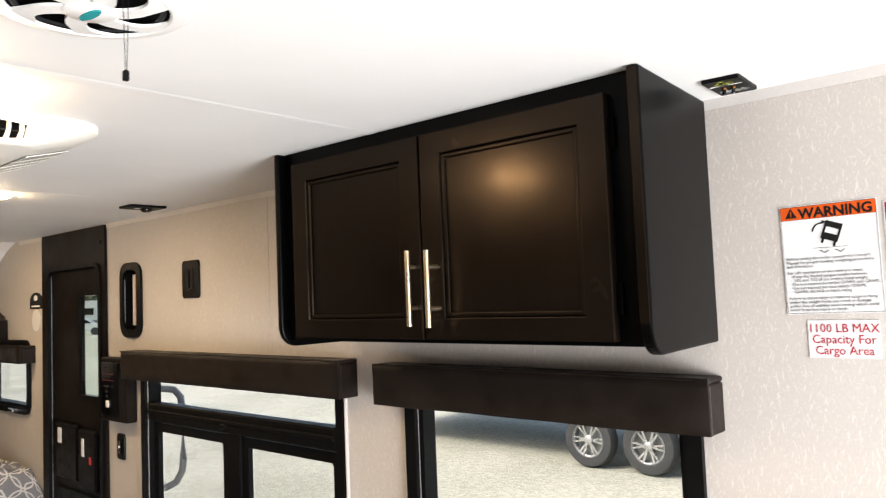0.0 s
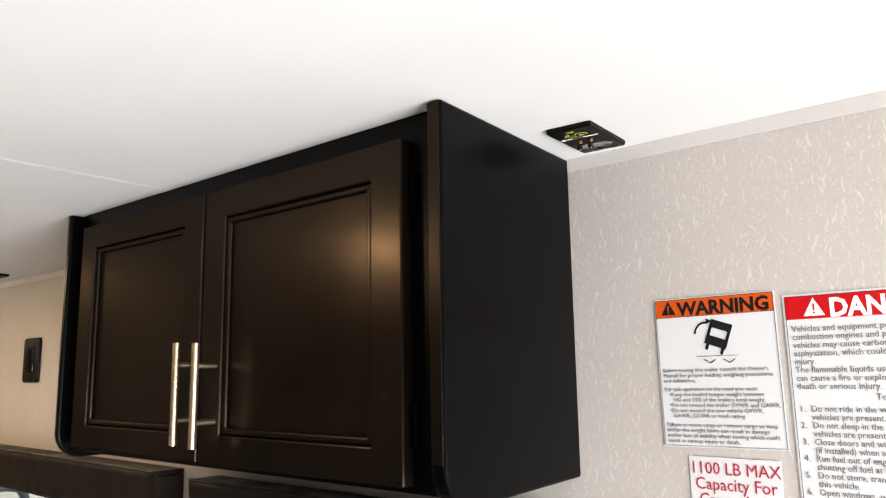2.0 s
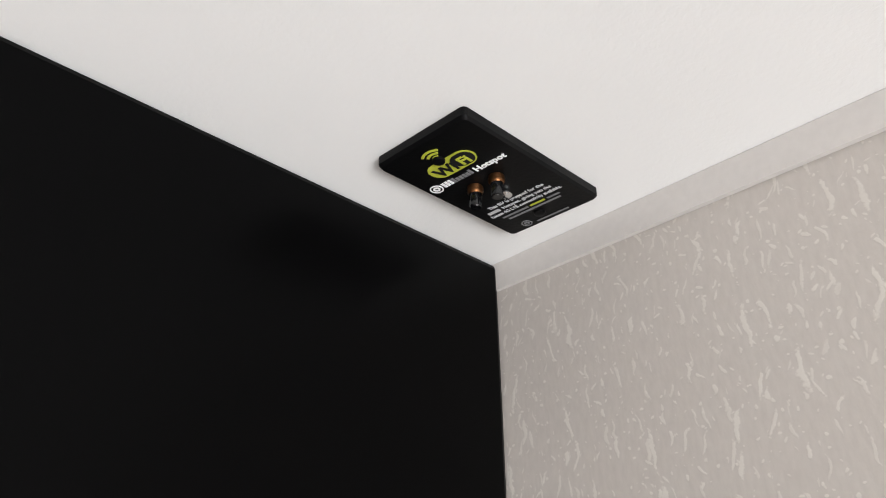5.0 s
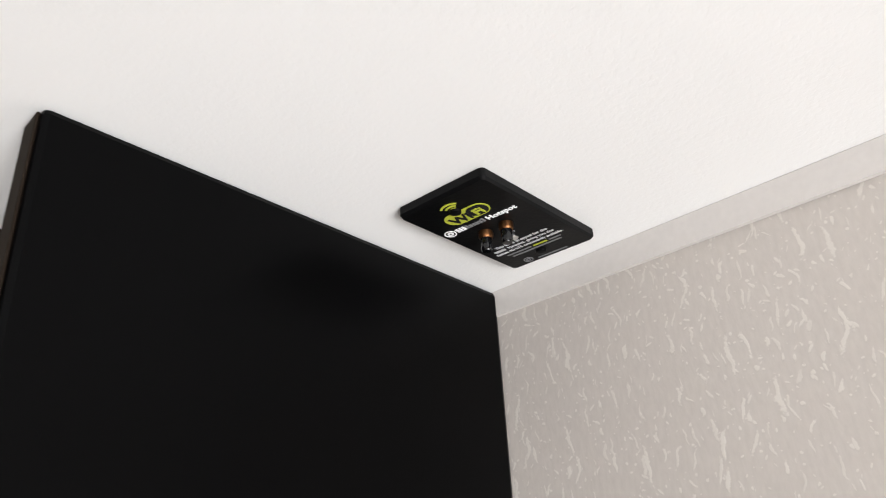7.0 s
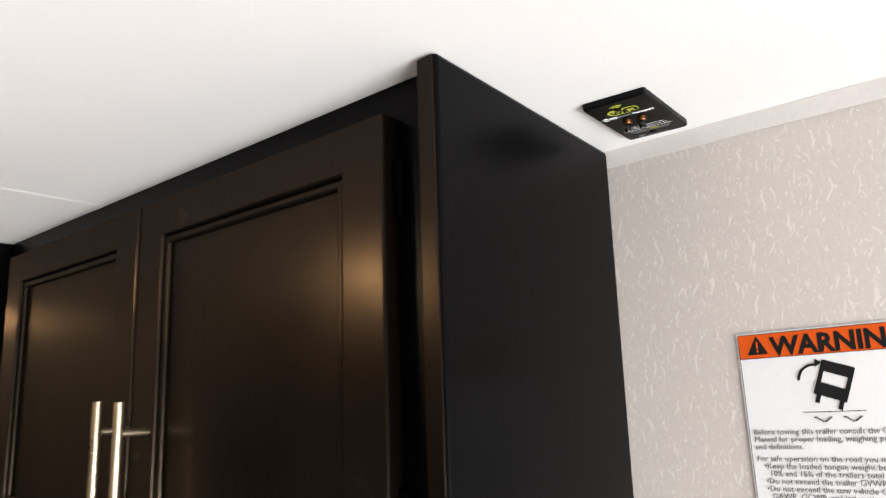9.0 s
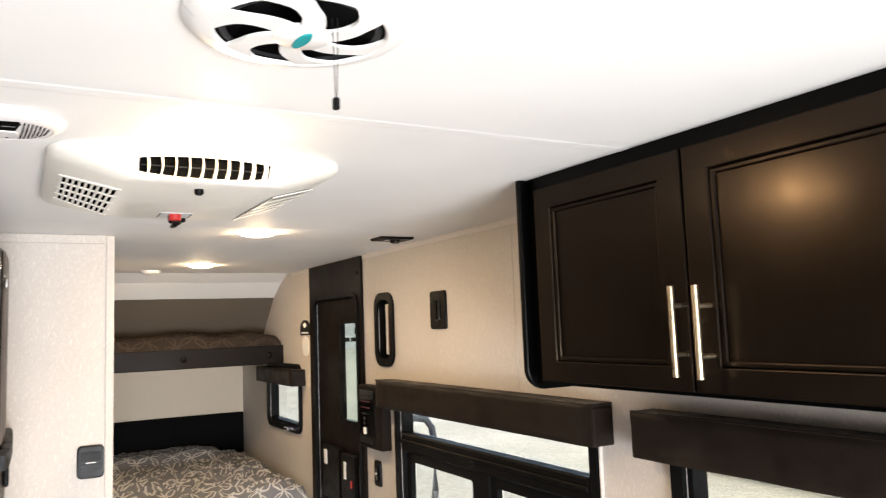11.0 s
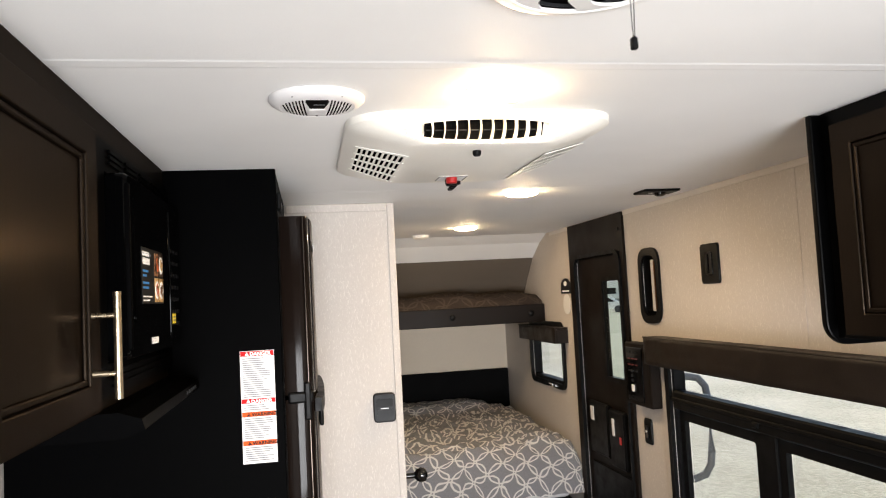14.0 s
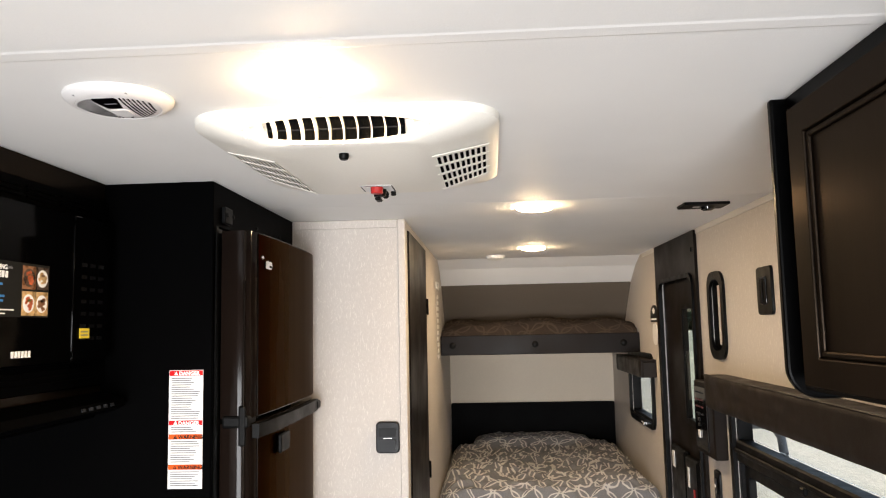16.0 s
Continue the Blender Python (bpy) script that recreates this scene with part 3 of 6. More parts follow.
part("amber_strip", box(sx + 0.040, sx + 0.047, WALL - 0.005, WALL + 0.04, SLOT[2] + 0.03, SLOT[3] - 0.03), COPPER, slot, "amber edge strip")


def padded(x0, x1, y0, y1, z0, z1, seed):
    """A board wrapped in vinyl: rounded front edges and slack, wrinkled skin."""
    bm = bmesh.new()
    nx, nz = int((x1 - x0) / 0.02), 12
    front = []
    for i in range(nx + 1):
        row = []
        for j in range(nz + 1):
            u, v = i / nx, j / nz
            x, z = x0 + (x1 - x0) * u, z0 + (z1 - z0) * v
            d = min((x - x0), (x1 - x), (z - z0), (z1 - z))
            roll = 0.006 * math.exp(-d / 0.004)
            p = Vector((x * 9 + seed, z * 40, 0))
            slack = 0.0016 * noise.noise(p) + 0.0022 * noise.noise(Vector((x * 26 + seed, z * 14, 3))) * max(0, v - 0.55) * 2
            sag = 0.002 * noise.noise(Vector((x * 5 + seed, 7, 0))) * (1 if j in (0, nz) else 0)
            row.append(bm.verts.new((x, y0 + roll + slack, z + sag)))
        front.append(row)
    back = {}
    ring = [(i, 0) for i in range(nx + 1)] + [(nx, j) for j in range(1, nz + 1)] + [(i, nz) for i in range(nx - 1, -1, -1)] + [(0, j) for j in range(nz - 1, 0, -1)]
    for i, j in ring:
        back[i, j] = bm.verts.new((front[i][j].co.x, y1, front[i][j].co.z))
    for i in range(nx):
        for j in range(nz):
            bm.faces.new((front[i][j], front[i + 1][j], front[i + 1][j + 1], front[i][j + 1]))
    for a, b in zip(ring, ring[1:] + ring[:1]):
        bm.faces.new((front[a[0]][a[1]], front[b[0]][b[1]], back[b], back[a]))
    bm.faces.new([back[k] for k in ring])
    return bm


def valance(x0, x1, z0, z1, label):
    ob = thing("window_valance", ((x0 + x1) / 2, WALL, z0), label, "valance", "window valances")
    part("board", padded(x0, x1, WALL - 0.084, WALL - 0.070, z0, z1, x0), BROWN_VINYL, ob, smooth=True)
    part("top_board", box(x0, x1, WALL - 0.0695, WALL - 0.001, z1 - 0.012, z1 - 0.001, 0.003), BROWN_VINYL, ob)
    for a, b in ((x0, x0 + 0.012), (x1 - 0.012, x1)):
        part("end_board", box(a, b, WALL - 0.0695, WALL - 0.001, z0, z1 - 0.0125, 0.003), BROWN_VINYL, ob)
    part("piping", tube([(x0 + 0.003, WALL - 0.08, z1 - 0.002), ((x0 + x1) / 2, WALL - 0.081, z1), (x1 - 0.003, WALL - 0.08, z1 - 0.002)], 0.003, 6), BROWN_VINYL, ob, smooth=True)
    part("shade_roll", tube([(x0 + 0.03, WALL - 0.035, z1 - 0.04), (x1 - 0.03, WALL - 0.035, z1 - 0.04)], 0.02, 10), BLACK_PLASTIC, ob, smooth=True)
    return ob


valance(-2.87, -1.508, 1.312, 1.425, "long dark brown vinyl valance above the large window")
valance(-1.362, -0.418, 1.308, 1.42, "dark brown vinyl valance with rucked top seam above a window")
valance(-4.70, -3.98, 1.335, 1.425, "short dark brown valance above the bed window")

# ---- entry door ----
d0, d1 = -3.86, -3.15
door = thing("door_1", (-3.5, WALL, 0), "closed dark brown entry door with a narrow window", "door", kind="structure")
part("door_frame", pierced(d0, d1, 0.001, 1.975, [(-3.775, -3.195, 0.06, 1.80)], 0.012, on_right_wall(0, 0, WALL - 0.001)), BROWN_PANEL, door)
part("header_lip", ring_prism(round_rect(0.60, 1.76, 0.06), round_rect(0.565, 1.725, 0.05), 0.016, on_right_wall(-3.485, 0.93, WALL - 0.006)), BLACK_PLASTIC, door, smooth=True)
leaf = part("leaf", pierced(-3.798, -3.172, 0.062, 1.818, [(-3.462, -3.268, 1.20, 1.665)], 0.022, on_right_wall(0, 0, WALL + 0.032)), BROWN_PANEL, door)
part("window_trim", ring_prism(round_rect(0.24, 0.51, 0.025), round_rect(0.194, 0.465, 0.012), 0.004, on_right_wall(-3.365, 1.4325, WALL + 0.009)), BLACK_PLASTIC, leaf)
g = part("pane", box(-3.46, -3.27, WALL + 0.011, WALL + 0.015, 1.202, 1.663), TINT_GLASS, leaf)
g.visible_shadow = False
part("lower_panel", box(-3.72, -3.24, WALL - 0.001, WALL + 0.009, 0.12, 0.75, 0.006), BLACK_PLASTIC, leaf)
part("latch_box", box(-3.70, -3.46, WALL - 0.016, WALL + 0.009, 0.80, 1.06, 0.008), BLACK_PLASTIC, leaf)
part("latch_box", box(-3.43, -3.25, WALL - 0.022, WALL + 0.009, 0.78, 1.05, 0.008), BLACK_PLASTIC, leaf)
part("latch_label", box(-3.665, -3.625, WALL - 0.019, WALL - 0.0165, 0.965, 1.035), PAPER, leaf, "small white sticker")
part("latch_label", box(-3.385, -3.36, WALL - 0.025, WALL - 0.0225, 0.93, 1.01), PAPER, leaf, "small white sticker")
part("latch_lever", box(-3.305, -3.285, WALL - 0.026, WALL - 0.0225, 0.90, 0.935, 0.002), RED_PLASTIC, leaf, "red latch lever")
part("bolt", lathe([(0, 0.006), (0.008, 0.005), (0.009, 0)], on_right_wall(-3.19, 1.90, WALL - 0.013), 12), BLACK_PLASTIC, door)

# sign by the door
tag = thing("door_tag", (-3.98, WALL, 1.6), "small dark green arched tag with a white sticker below", "sign")
part("arch", prism([(-0.08, -0.04), (0.08, -0.04)] + [(0.08 * math.cos(a), 0.045 * math.sin(a)) for a in [math.pi * i / 12 for i in range(13)]], 0.004, on_right_wall(-3.965, 1.652, WALL - 0.001)), SLATE_PLASTIC, tag)
part("sticker", prism(round_rect(0.11, 0.11, 0.05), 0.003, on_right_wall(-3.965, 1.552, WALL - 0.001)), PAPER, tag, "white rounded sticker")
part("print", prism([(0.025 * math.cos(2 * math.pi * i / 14), 0.014 * math.sin(2 * math.pi * i / 14)) for i in range(14)], 0.001, on_right_wall(-3.965, 1.668, WALL - 0.0055)), WHITE_PRINT, tag)
part("print", box(-4.02, -3.91, WALL - 0.0065, WALL - 0.0055, 1.622, 1.630), WHITE_PRINT, tag)


def wall_plate(x0, x1, z0, z1, name, label, cat, rocker=True):
    cx, cz = (x0 + x1) / 2, (z0 + z1) / 2
    ob = thing(name, (cx, WALL, z0), label, cat)
    part("plate", prism(round_rect(x1 - x0, z1 - z0, 0.012), 0.008, on_right_wall(cx, cz, WALL - 0.001), bevel=0.003), BLACK_PLASTIC, ob, smooth=True)
    return ob, cx, cz


p, cx, cz = wall_plate(-2.495, -2.375, 1.628, 1.772, "wall_outlet_plate", "black rectangular wall plate with a raised centre", "wall plate")
part("cover", prism(round_rect(0.05, 0.085, 0.008), 0.004, on_right_wall(cx, cz, WALL - 0.0095), bevel=0.003), GLOSS_BLACK, p, smooth=True)
part("rib", box(cx - 0.003, cx + 0.003, WALL - 0.0162, WALL - 0.0138, cz - 0.035, cz + 0.035, 0.002), BLACK_PLASTIC, p)
p, cx, cz = wall_plate(-3.062, -2.995, 0.952, 1.062, "light_switch", "black rocker light switch plate", "switch")
part("rocker", box(cx - 0.014, cx + 0.014, WALL - 0.015, WALL - 0.0095, cz - 0.03, cz + 0.03, 0.003), GLOSS_BLACK, p)
part("indicator", box(cx - 0.006, cx + 0.006, WALL - 0.0172, WALL - 0.0155, cz - 0.004, cz + 0.004), WHITE_PRINT, p)

# control box under the valance
ctl = thing("control_panel", (-3.03, WALL, 1.12), "dark brown control box with red digits beside the window", "control panel")
part("body", box(-3.12, -2.885, WALL - 0.05, WALL - 0.0015, 1.122, 1.39, 0.005), BROWN_PANEL, ctl)
part("face", box(-3.10, -2.945, WALL - 0.056, WALL - 0.0505, 1.14, 1.37, 0.002), GLOSS_BLACK, ctl)
for r in range(4):
    for c in range(3):
        part("digit", box(-3.075 + c * 0.035, -3.055 + c * 0.035, WALL - 0.0585, WALL - 0.0565, 1.345 - r * 0.026, 1.35 - r * 0.026), DIGIT_RED if r in (1, 2) else SLATE_PLASTIC, ctl)
part("button", box(-3.05, -3.025, WALL - 0.061, WALL - 0.0565, 1.18, 1.21, 0.002), WHITE_PLASTIC, ctl, "white button")
for r in range(3):
    part("button", box(-3.052, -3.03, WALL - 0.0595, WALL - 0.0565, 1.222 + r * 0.02, 1.234 + r * 0.02, 0.002), SLATE_PLASTIC, ctl)


# ---- overhead cabinets ----
def cabinet_door(parent, x0, x1, z0, z1, y, toward, frame_w=0.056):
    """A framed door; toward is the sign of y that it faces; y is its front."""
    back = y - toward * 0.02
    lo, hi = min(y, back), max(y, back)
    leaf = part("door", pierced(x0, x1, z0, z1, [(x0 + frame_w, x1 - frame_w, z0 + 0.045, z1 - 0.048)], 0.02, Matrix(((1, 0, 0, 0), (0, 0, 1, lo), (0, 1, 0, 0), (0, 0, 0, 1)))), BLACK_WOOD, parent)
    bv = leaf.modifiers.new("round", "BEVEL")
    bv.width, bv.segments, bv.limit_method = 0.0025, 2, "ANGLE"
    a0, a1, c0, c1 = x0 + frame_w, x1 - frame_w, z0 + 0.045, z1 - 0.048
    mid = y - toward * 0.009
    part("door_panel", box(a0 + 0.0005, a1 - 0.0005, min(mid, back + toward * 0.002), max(mid, back + toward * 0.002), c0 + 0.0005, c1 - 0.0005), BLACK_WOOD, leaf)
    # stepped moulding inside the frame
    step = y - toward * 0.004
    mould = part("moulding", pierced(a0 + 0.0008, a1 - 0.0008, c0 + 0.0008, c1 - 0.0008, [(a0 + 0.011, a1 - 0.011, c0 + 0.011, c1 - 0.011)], abs(step - mid) + 0.001, Matrix(((1, 0, 0, 0), (0, 0, 1, min(step, mid) - 0.0005), (0, 1, 0, 0), (0, 0, 0, 1)))), BLACK_WOOD, leaf)
    mv = mould.modifiers.new("round", "BEVEL")
    mv.width, mv.segments, mv.limit_method = 0.003, 2, "ANGLE"
    return leaf


def bar_handle(parent, x, y_face, z0, z1, toward):
    """A brass bar on two posts."""
    y = y_face + toward * 0.036
    h = part("handle", tube([(x, y, z0), (x, y, z1)], 0.0058, 14), BRASS, parent, "brushed brass bar handle", smooth=True)
    for z in (z0 + (z1 - z0) * 0.24, z0 + (z1 - z0) * 0.78):
        part("post", tube([(x, y_face, z), (x, y, z)], 0.0045, 10), BRASS, h, smooth=True)


def side_board(x0, x1, y_front, y_back, z0, z1, skew=0.0):
    """An upright end board with a rounded lower front corner and eased edges."""
    s = 1 if y_back > y_front else -1
    pts = [(y_front, z1), (y_back, z1), (y_back, z0)]
    r = 0.05
    for i in range(9):
        a = math.pi / 2 * i / 8
        pts.append((y_front + s * (r - r * math.sin(a)), z0 + r - r * math.cos(a)))
    bm = bmesh.new()
    rows = [[bm.verts.new((x + skew * (y - y_front) / (y_back - y_front), y, z)) for y, z in pts] for x in (x0, x1)]
    n = len(pts)
    for i in range(n):
        bm.faces.new((rows[0][i], rows[0][(i + 1) % n], rows[1][(i + 1) % n], rows[1][i]))
    bm.faces.new(rows[0]), bm.faces.new(rows[1])
    return bm


ov = thing("overhead_cabinet", (-0.905, WALL, 1.49), "espresso black wooden overhead cabinet with two closed doors", "cabinet")
for a, b, sk in ((-1.411, -1.394, 0.0), (-0.414, -0.392, -0.028)):
    e = part("side_panel", side_board(a, b, 1.126, WALL - 0.0015, 1.487, TOP - 0.001, sk), BLACK_PANEL, ov)
    bv = e.modifiers.new("round", "BEVEL")
    bv.width, bv.segments, bv.limit_method = 0.004, 2, "ANGLE"
part("front_edge", box(-0.4125, -0.3945, 1.1245, 1.1265, 1.542, TOP - 0.004, 0.0009, 2), BLACK_WOOD, ov, "rubbed brown front edge")
part("bottom_board", box(-1.3935, -0.4395, 1.156, WALL - 0.0015, 1.502, 1.518), BLACK_PANEL, ov)
part("face_frame", pierced(-1.3935, -0.4175, 1.502, TOP - 0.001, [(-1.33, -0.94, 1.55, 1.90), (-0.87, -0.49, 1.55, 1.90)], -0.018, on_right_wall(0, 0, 1.153 - 0.001)), BLACK_PANEL, ov)
cabinet_door(ov, -1.347, -0.9105, 1.511, 1.945, 1.131, -1)
cabinet_door(ov, -0.9045, -0.463, 1.511, 1.945, 1.131, -1)
bar_handle(ov, -0.915, 1.131, 1.54, 1.698, -1)
bar_handle(ov, -0.861, 1.131, 1.538, 1.696, -1)
for z in (1.585, 1.875):
    part("hinge", box(-0.4625, -0.452, 1.142, 1.1515, z - 0.028, z + 0.028, 0.002), BLACK_FLAT, ov, "black spring hinge")
    part("hinge", box(-1.358, -1.3475, 1.142, 1.1515, z - 0.028, z + 0.028, 0.002), BLACK_FLAT, ov, "black spring hinge")

# ---- kitchen side ----
FACE = -0.287
kc = thing("kitchen_overhead_cabinet", (-0.8, FACE, 1.49), "espresso black kitchen overhead cabinet with brass handles", "cabinet")
part("body", box(-1.243, -0.35, LEFT + 0.002, FACE - 0.0205, 1.477, TOP - 0.001), BLACK_PANEL, kc)
part("face_frame", box(-1.243, -0.35, FACE - 0.02, FACE, 1.477, TOP - 0.001), BLACK_WOOD, kc)
for a, b in ((-1.235, -0.80), (-0.79, -0.36)):
    cabinet_door(kc, a, b, 1.482, 1.925, FACE + 0.022, 1)
bar_handle(kc, -1.19, FACE + 0.022, 1.505, 1.666, 1)

mc = thing("microwave_cabinet", (-1.58, FACE, 1.49), "black cabinet surround above and around the microwave", "cabinet")
part("top_rail", box(-1.908, -1.2435, LEFT + 0.002, FACE, 1.93, TOP - 0.001), BLACK_WOOD, mc)
part("bottom_rail", box(-1.908, -1.2435, LEFT + 0.002, FACE, 1.475, 1.493), BLACK_WOOD, mc)
# niche back coloured near-black for the shade around the microwave
part("back_panel", box(-1.908, -1.2435, LEFT + 0.002, -0.60, 1.4935, 1.9295), OPENING_SHADE, mc)

mw = thing("microwave", (-1.575, -0.3, 1.495), "glossy black built-in microwave with a promotional sticker", "microwave")
part("body", box(-1.88, -1.28, -0.59, FACE - 0.01, 1.51, 1.90), BLACK_PLASTIC, mw)
trim = part("trim_kit", pierced(-1.905, -1.247, 1.496, 1.928, [(-1.86, -1.32, 1.55, 1.875)], 0.016, Matrix(((1, 0, 0, 0), (0, 0, 1, FACE - 0.005), (0, 1, 0, 0), (0, 0, 0, 1)))), BLACK_FLAT, mw)
for z in (1.893, 1.903, 1.913):
    for x in (-1.80, -1.68, -1.56, -1.44):
        part("vent_slat", box(x, x + 0.10, FACE + 0.0115, FACE + 0.016, z - 0.003, z + 0.002), BLACK_FLAT, trim)
for z in (1.512, 1.524, 1.536):
    part("vent_slat", box(-1.84, -1.34, FACE + 0.0115, FACE + 0.016, z - 0.003, z + 0.002), BLACK_FLAT, trim)
mdoor = part("door", prism(round_rect(0.385, 0.32, 0.012), 0.05, on_left_face(-1.513, 1.7125, FACE - 0.004), bevel=0.006), MICROWAVE_GLASS, mw, smooth=True)
part("door_window", prism(round_rect(0.30, 0.22, 0.01), 0.0015, on_left_face(-1.513, 1.725, FACE + 0.0465)), MICROWAVE_GLASS, mdoor)
part("door_bevel", box(-1.332, -1.322, FACE + 0.036, FACE + 0.050, 1.57, 1.855, 0.004, 2), BLACK_FLAT, mdoor, smooth=True)
cpan = part("control_panel", prism(round_rect(0.148, 0.32, 0.008), 0.046, on_left_face(-1.784, 1.7125, FACE - 0.004), bevel=0.004), MICROWAVE_GLASS, mw, smooth=True)
for r in range(7):
    for c in range(3):
        part("button", box(-1.83 + c * 0.035, -1.808 + c * 0.035, FACE + 0.0422, FACE + 0.0435, 1.60 + r * 0.027, 1.608 + r * 0.027), BLACK_PLASTIC, cpan)
part("yellow_label", box(-1.772, -1.732, FACE + 0.0443, FACE + 0.0450, 1.604, 1.626), YELLOW_PRINT, cpan, "small yellow caution label")
for k in range(2):
    part("label_line", box(-1.767, -1.737, FACE + 0.0451, FACE + 0.0453, 1.610 + k * 0.007, 1.6125 + k * 0.007), GREY_PRINT, cpan)
stk = part("promo_sticker", box(-1.608, -1.410, FACE + 0.0483, FACE + 0.0490, 1.648, 1.752), BLACK_PRINT, mdoor, "black sticker with four food photos")


def photo(x, z, w, h, ground, dish, food, garnish, seed):
    """A glossy food picture: a round dish with heaped morsels on a table."""
    rng = random.Random(seed)
    y = FACE + 0.0491
    part("photo", box(x - w / 2, x + w / 2, y, y + 0.0006, z - h / 2, z + h / 2), ground, stk)
    r = min(w, h) * 0.44
    part("dish", lathe([(r, 0), (r * 0.96, 0.0006), (0, 0.0007)], on_left_face(x, z, y + 0.0006), 22), dish, stk)
    bm = bmesh.new()
    for k in range(16):
        a, q = rng.random() * 6.283, r * 0.62 * math.sqrt(rng.random())
        e = r * (0.2 + 0.16 * rng.random())
        at = on_left_face(x + q * math.cos(a), z + q * math.sin(a), y + 0.0013 + 0.00004 * k)
        prism([(e * math.cos(t * 1.047) * (0.7 + 0.6 * rng.random()), e * math.sin(t * 1.047) * (0.5 + 0.5 * rng.random())) for t in range(6)], 0.0002, at, bm)
    part("serving", bm, food, stk)
    bm = bmesh.new()
    for k in range(3):
        e = r * 0.2
        at = on_left_face(x + e * (k - 1) * 0.8, z + r * 0.3 + e * 0.3 * (k % 2), y + 0.0023)
        prism([(e * math.cos(t * 1.047) * (0.7 + 0.5 * rng.random()), e * 0.6 * math.sin(t * 1.047)) for t in range(6)], 0.0002, at, bm)
    part("garnish", bm, garnish, stk)


photo(-1.5415, 1.7245, 0.041, 0.045, FOOD_BROWN, FOOD_DARK, FOOD_RED, FOOD_BROWN, 1)
photo(-1.5840, 1.7245, 0.040, 0.045, FOOD_DARK, WHITE_PRINT, FOOD_CREAM, FOOD_BROWN, 2)
photo(-1.5415, 1.6745, 0.041, 0.047, FOOD_CREAM, WHITE_PRINT, FOOD_RED, FOOD_GREEN, 3)
photo(-1.5840, 1.6745, 0.040, 0.047, FOOD_CREAM, WHITE_PRINT, FOOD_BROWN, FOOD_DARK, 4)


def letter_blocks(x, z, h, count, y, parent):
    """A bold word mark as plain slanted blocks."""
    for k in range(count):
        a = x - k * h * 0.82
        part("word_block", prism([(0, 0), (h * 0.66, 0), (h * 0.66, h), (h * 0.12 * (k % 2), h)], 0.0003, on_left_face(a, z, y)), WHITE_PRINT, parent)


lettering("word", "COOKING", 0.0125, on_left_face(-1.416, 1.746, FACE + 0.0492), WHITE_PRINT, stk, bold=0.0004)
lettering("word", "with", 0.0095, on_left_face(-1.474, 1.745, FACE + 0.0492), GREY_PRINT, stk)
letter_blocks(-1.418, 1.7205, 0.0125, 6, FACE + 0.0492, stk)
for k, w in enumerate((0.045, 0.030, 0.052, 0.048)):
    z = 1.7105 - k * 0.0085 - (0.005 if k > 1 else 0)
    part("word_bar", box(-1.418 - w, -1.418, FACE + 0.0491, FACE + 0.0494, z - 0.0042, z), BLUE_PRINT, stk)
for k, w in enumerate((0.080, 0.055)):
    part("word_bar", box(-1.418 - w, -1.418, FACE + 0.0491, FACE + 0.0494, 1.660 - k * 0.007, 1.6625 - k * 0.007), WHITE_PRINT, stk)
letter_blocks(-1.498, 1.571, 0.0125, 6, FACE + 0.0466, mdoor)
part("door_grip", box(-1.704, -1.697, FACE + 0.040, FACE + 0.0485, 1.575, 1.85, 0.002, 2), MICROWAVE_GLASS, mdoor, smooth=True)

hd = thing("range_hood", (-1.6, -0.2, 1.43), "black range hood with a slanted front below the microwave", "range hood")
bm = bmesh.new()
prof = [(LEFT + 0.003, 1.474), (-0.25, 1.474), (-0.215, 1.462), (-0.21, 1.445), (-0.24, 1.432), (LEFT + 0.003, 1.432)]
rows = [[bm.verts.new((x, y, z)) for y, z in prof] for x in (-1.88, -1.27)]
for i in range(6):
    bm.faces.new((rows[0][i], rows[0][(i + 1) % 6], rows[1][(i + 1) % 6], rows[1][i]))
bm.faces.new(rows[0]), bm.faces.new(rows[1])
part("body", bm, BLACK_FLAT, hd)
part("lower_tray", box(-1.86, -1.45, -0.5, -0.27, 1.420, 1.4315, 0.003), BLACK_FLAT, hd)
for k in range(5):
    part("button", box(-1.83 + k * 0.03, -1.815 + k * 0.03, -0.2145, -0.2105, 1.449, 1.456), SLATE_PLASTIC, hd)

# refrigerator enclosure
en = thing("refrigerator_enclosure", (-2.27, -0.3, 0), "tall matte black enclosure around the refrigerator", "cabinet")
part("side_panel", box(-1.927, -1.9095, LEFT + 0.002, -0.014, 0.001, TOP - 0.001, 0.002), BLACK_FLAT, en)
part("header_panel", box(BX + 0.001, -1.9275, LEFT + 0.002, -0.016, 1.872, TOP - 0.001), BLACK_FLAT, en)
part("edge_strip", box(-1.945, -1.9275, -0.032, -0.012, 0.001, 1.8715, 0.002), BLACK_PLASTIC, en)
part("hinge_bracket", box(-2.02, -1.965, -0.0155, -0.004, 1.882, 1.925, 0.003), BLACK_PLASTIC, en)
for x in (-1.98, -2.02, -2.25, -2.48):
    part("screw", lathe([(0, 0.004), (0.005, 0.003), (0.006, 0)], on_left_face(x, 1.905, -0.0038 if x > -2.03 else -0.0155), 10), BLACK_PLASTIC, en)

fr = thing("refrigerator", (-2.3, -0.3, 0.06), "dark stainless two-door refrigerator with black handles", "refrigerator")
part("body", box(-2.635, -1.955, LEFT + 0.03, -0.02, 0.03, 1.868), BLACK_PLASTIC, fr)


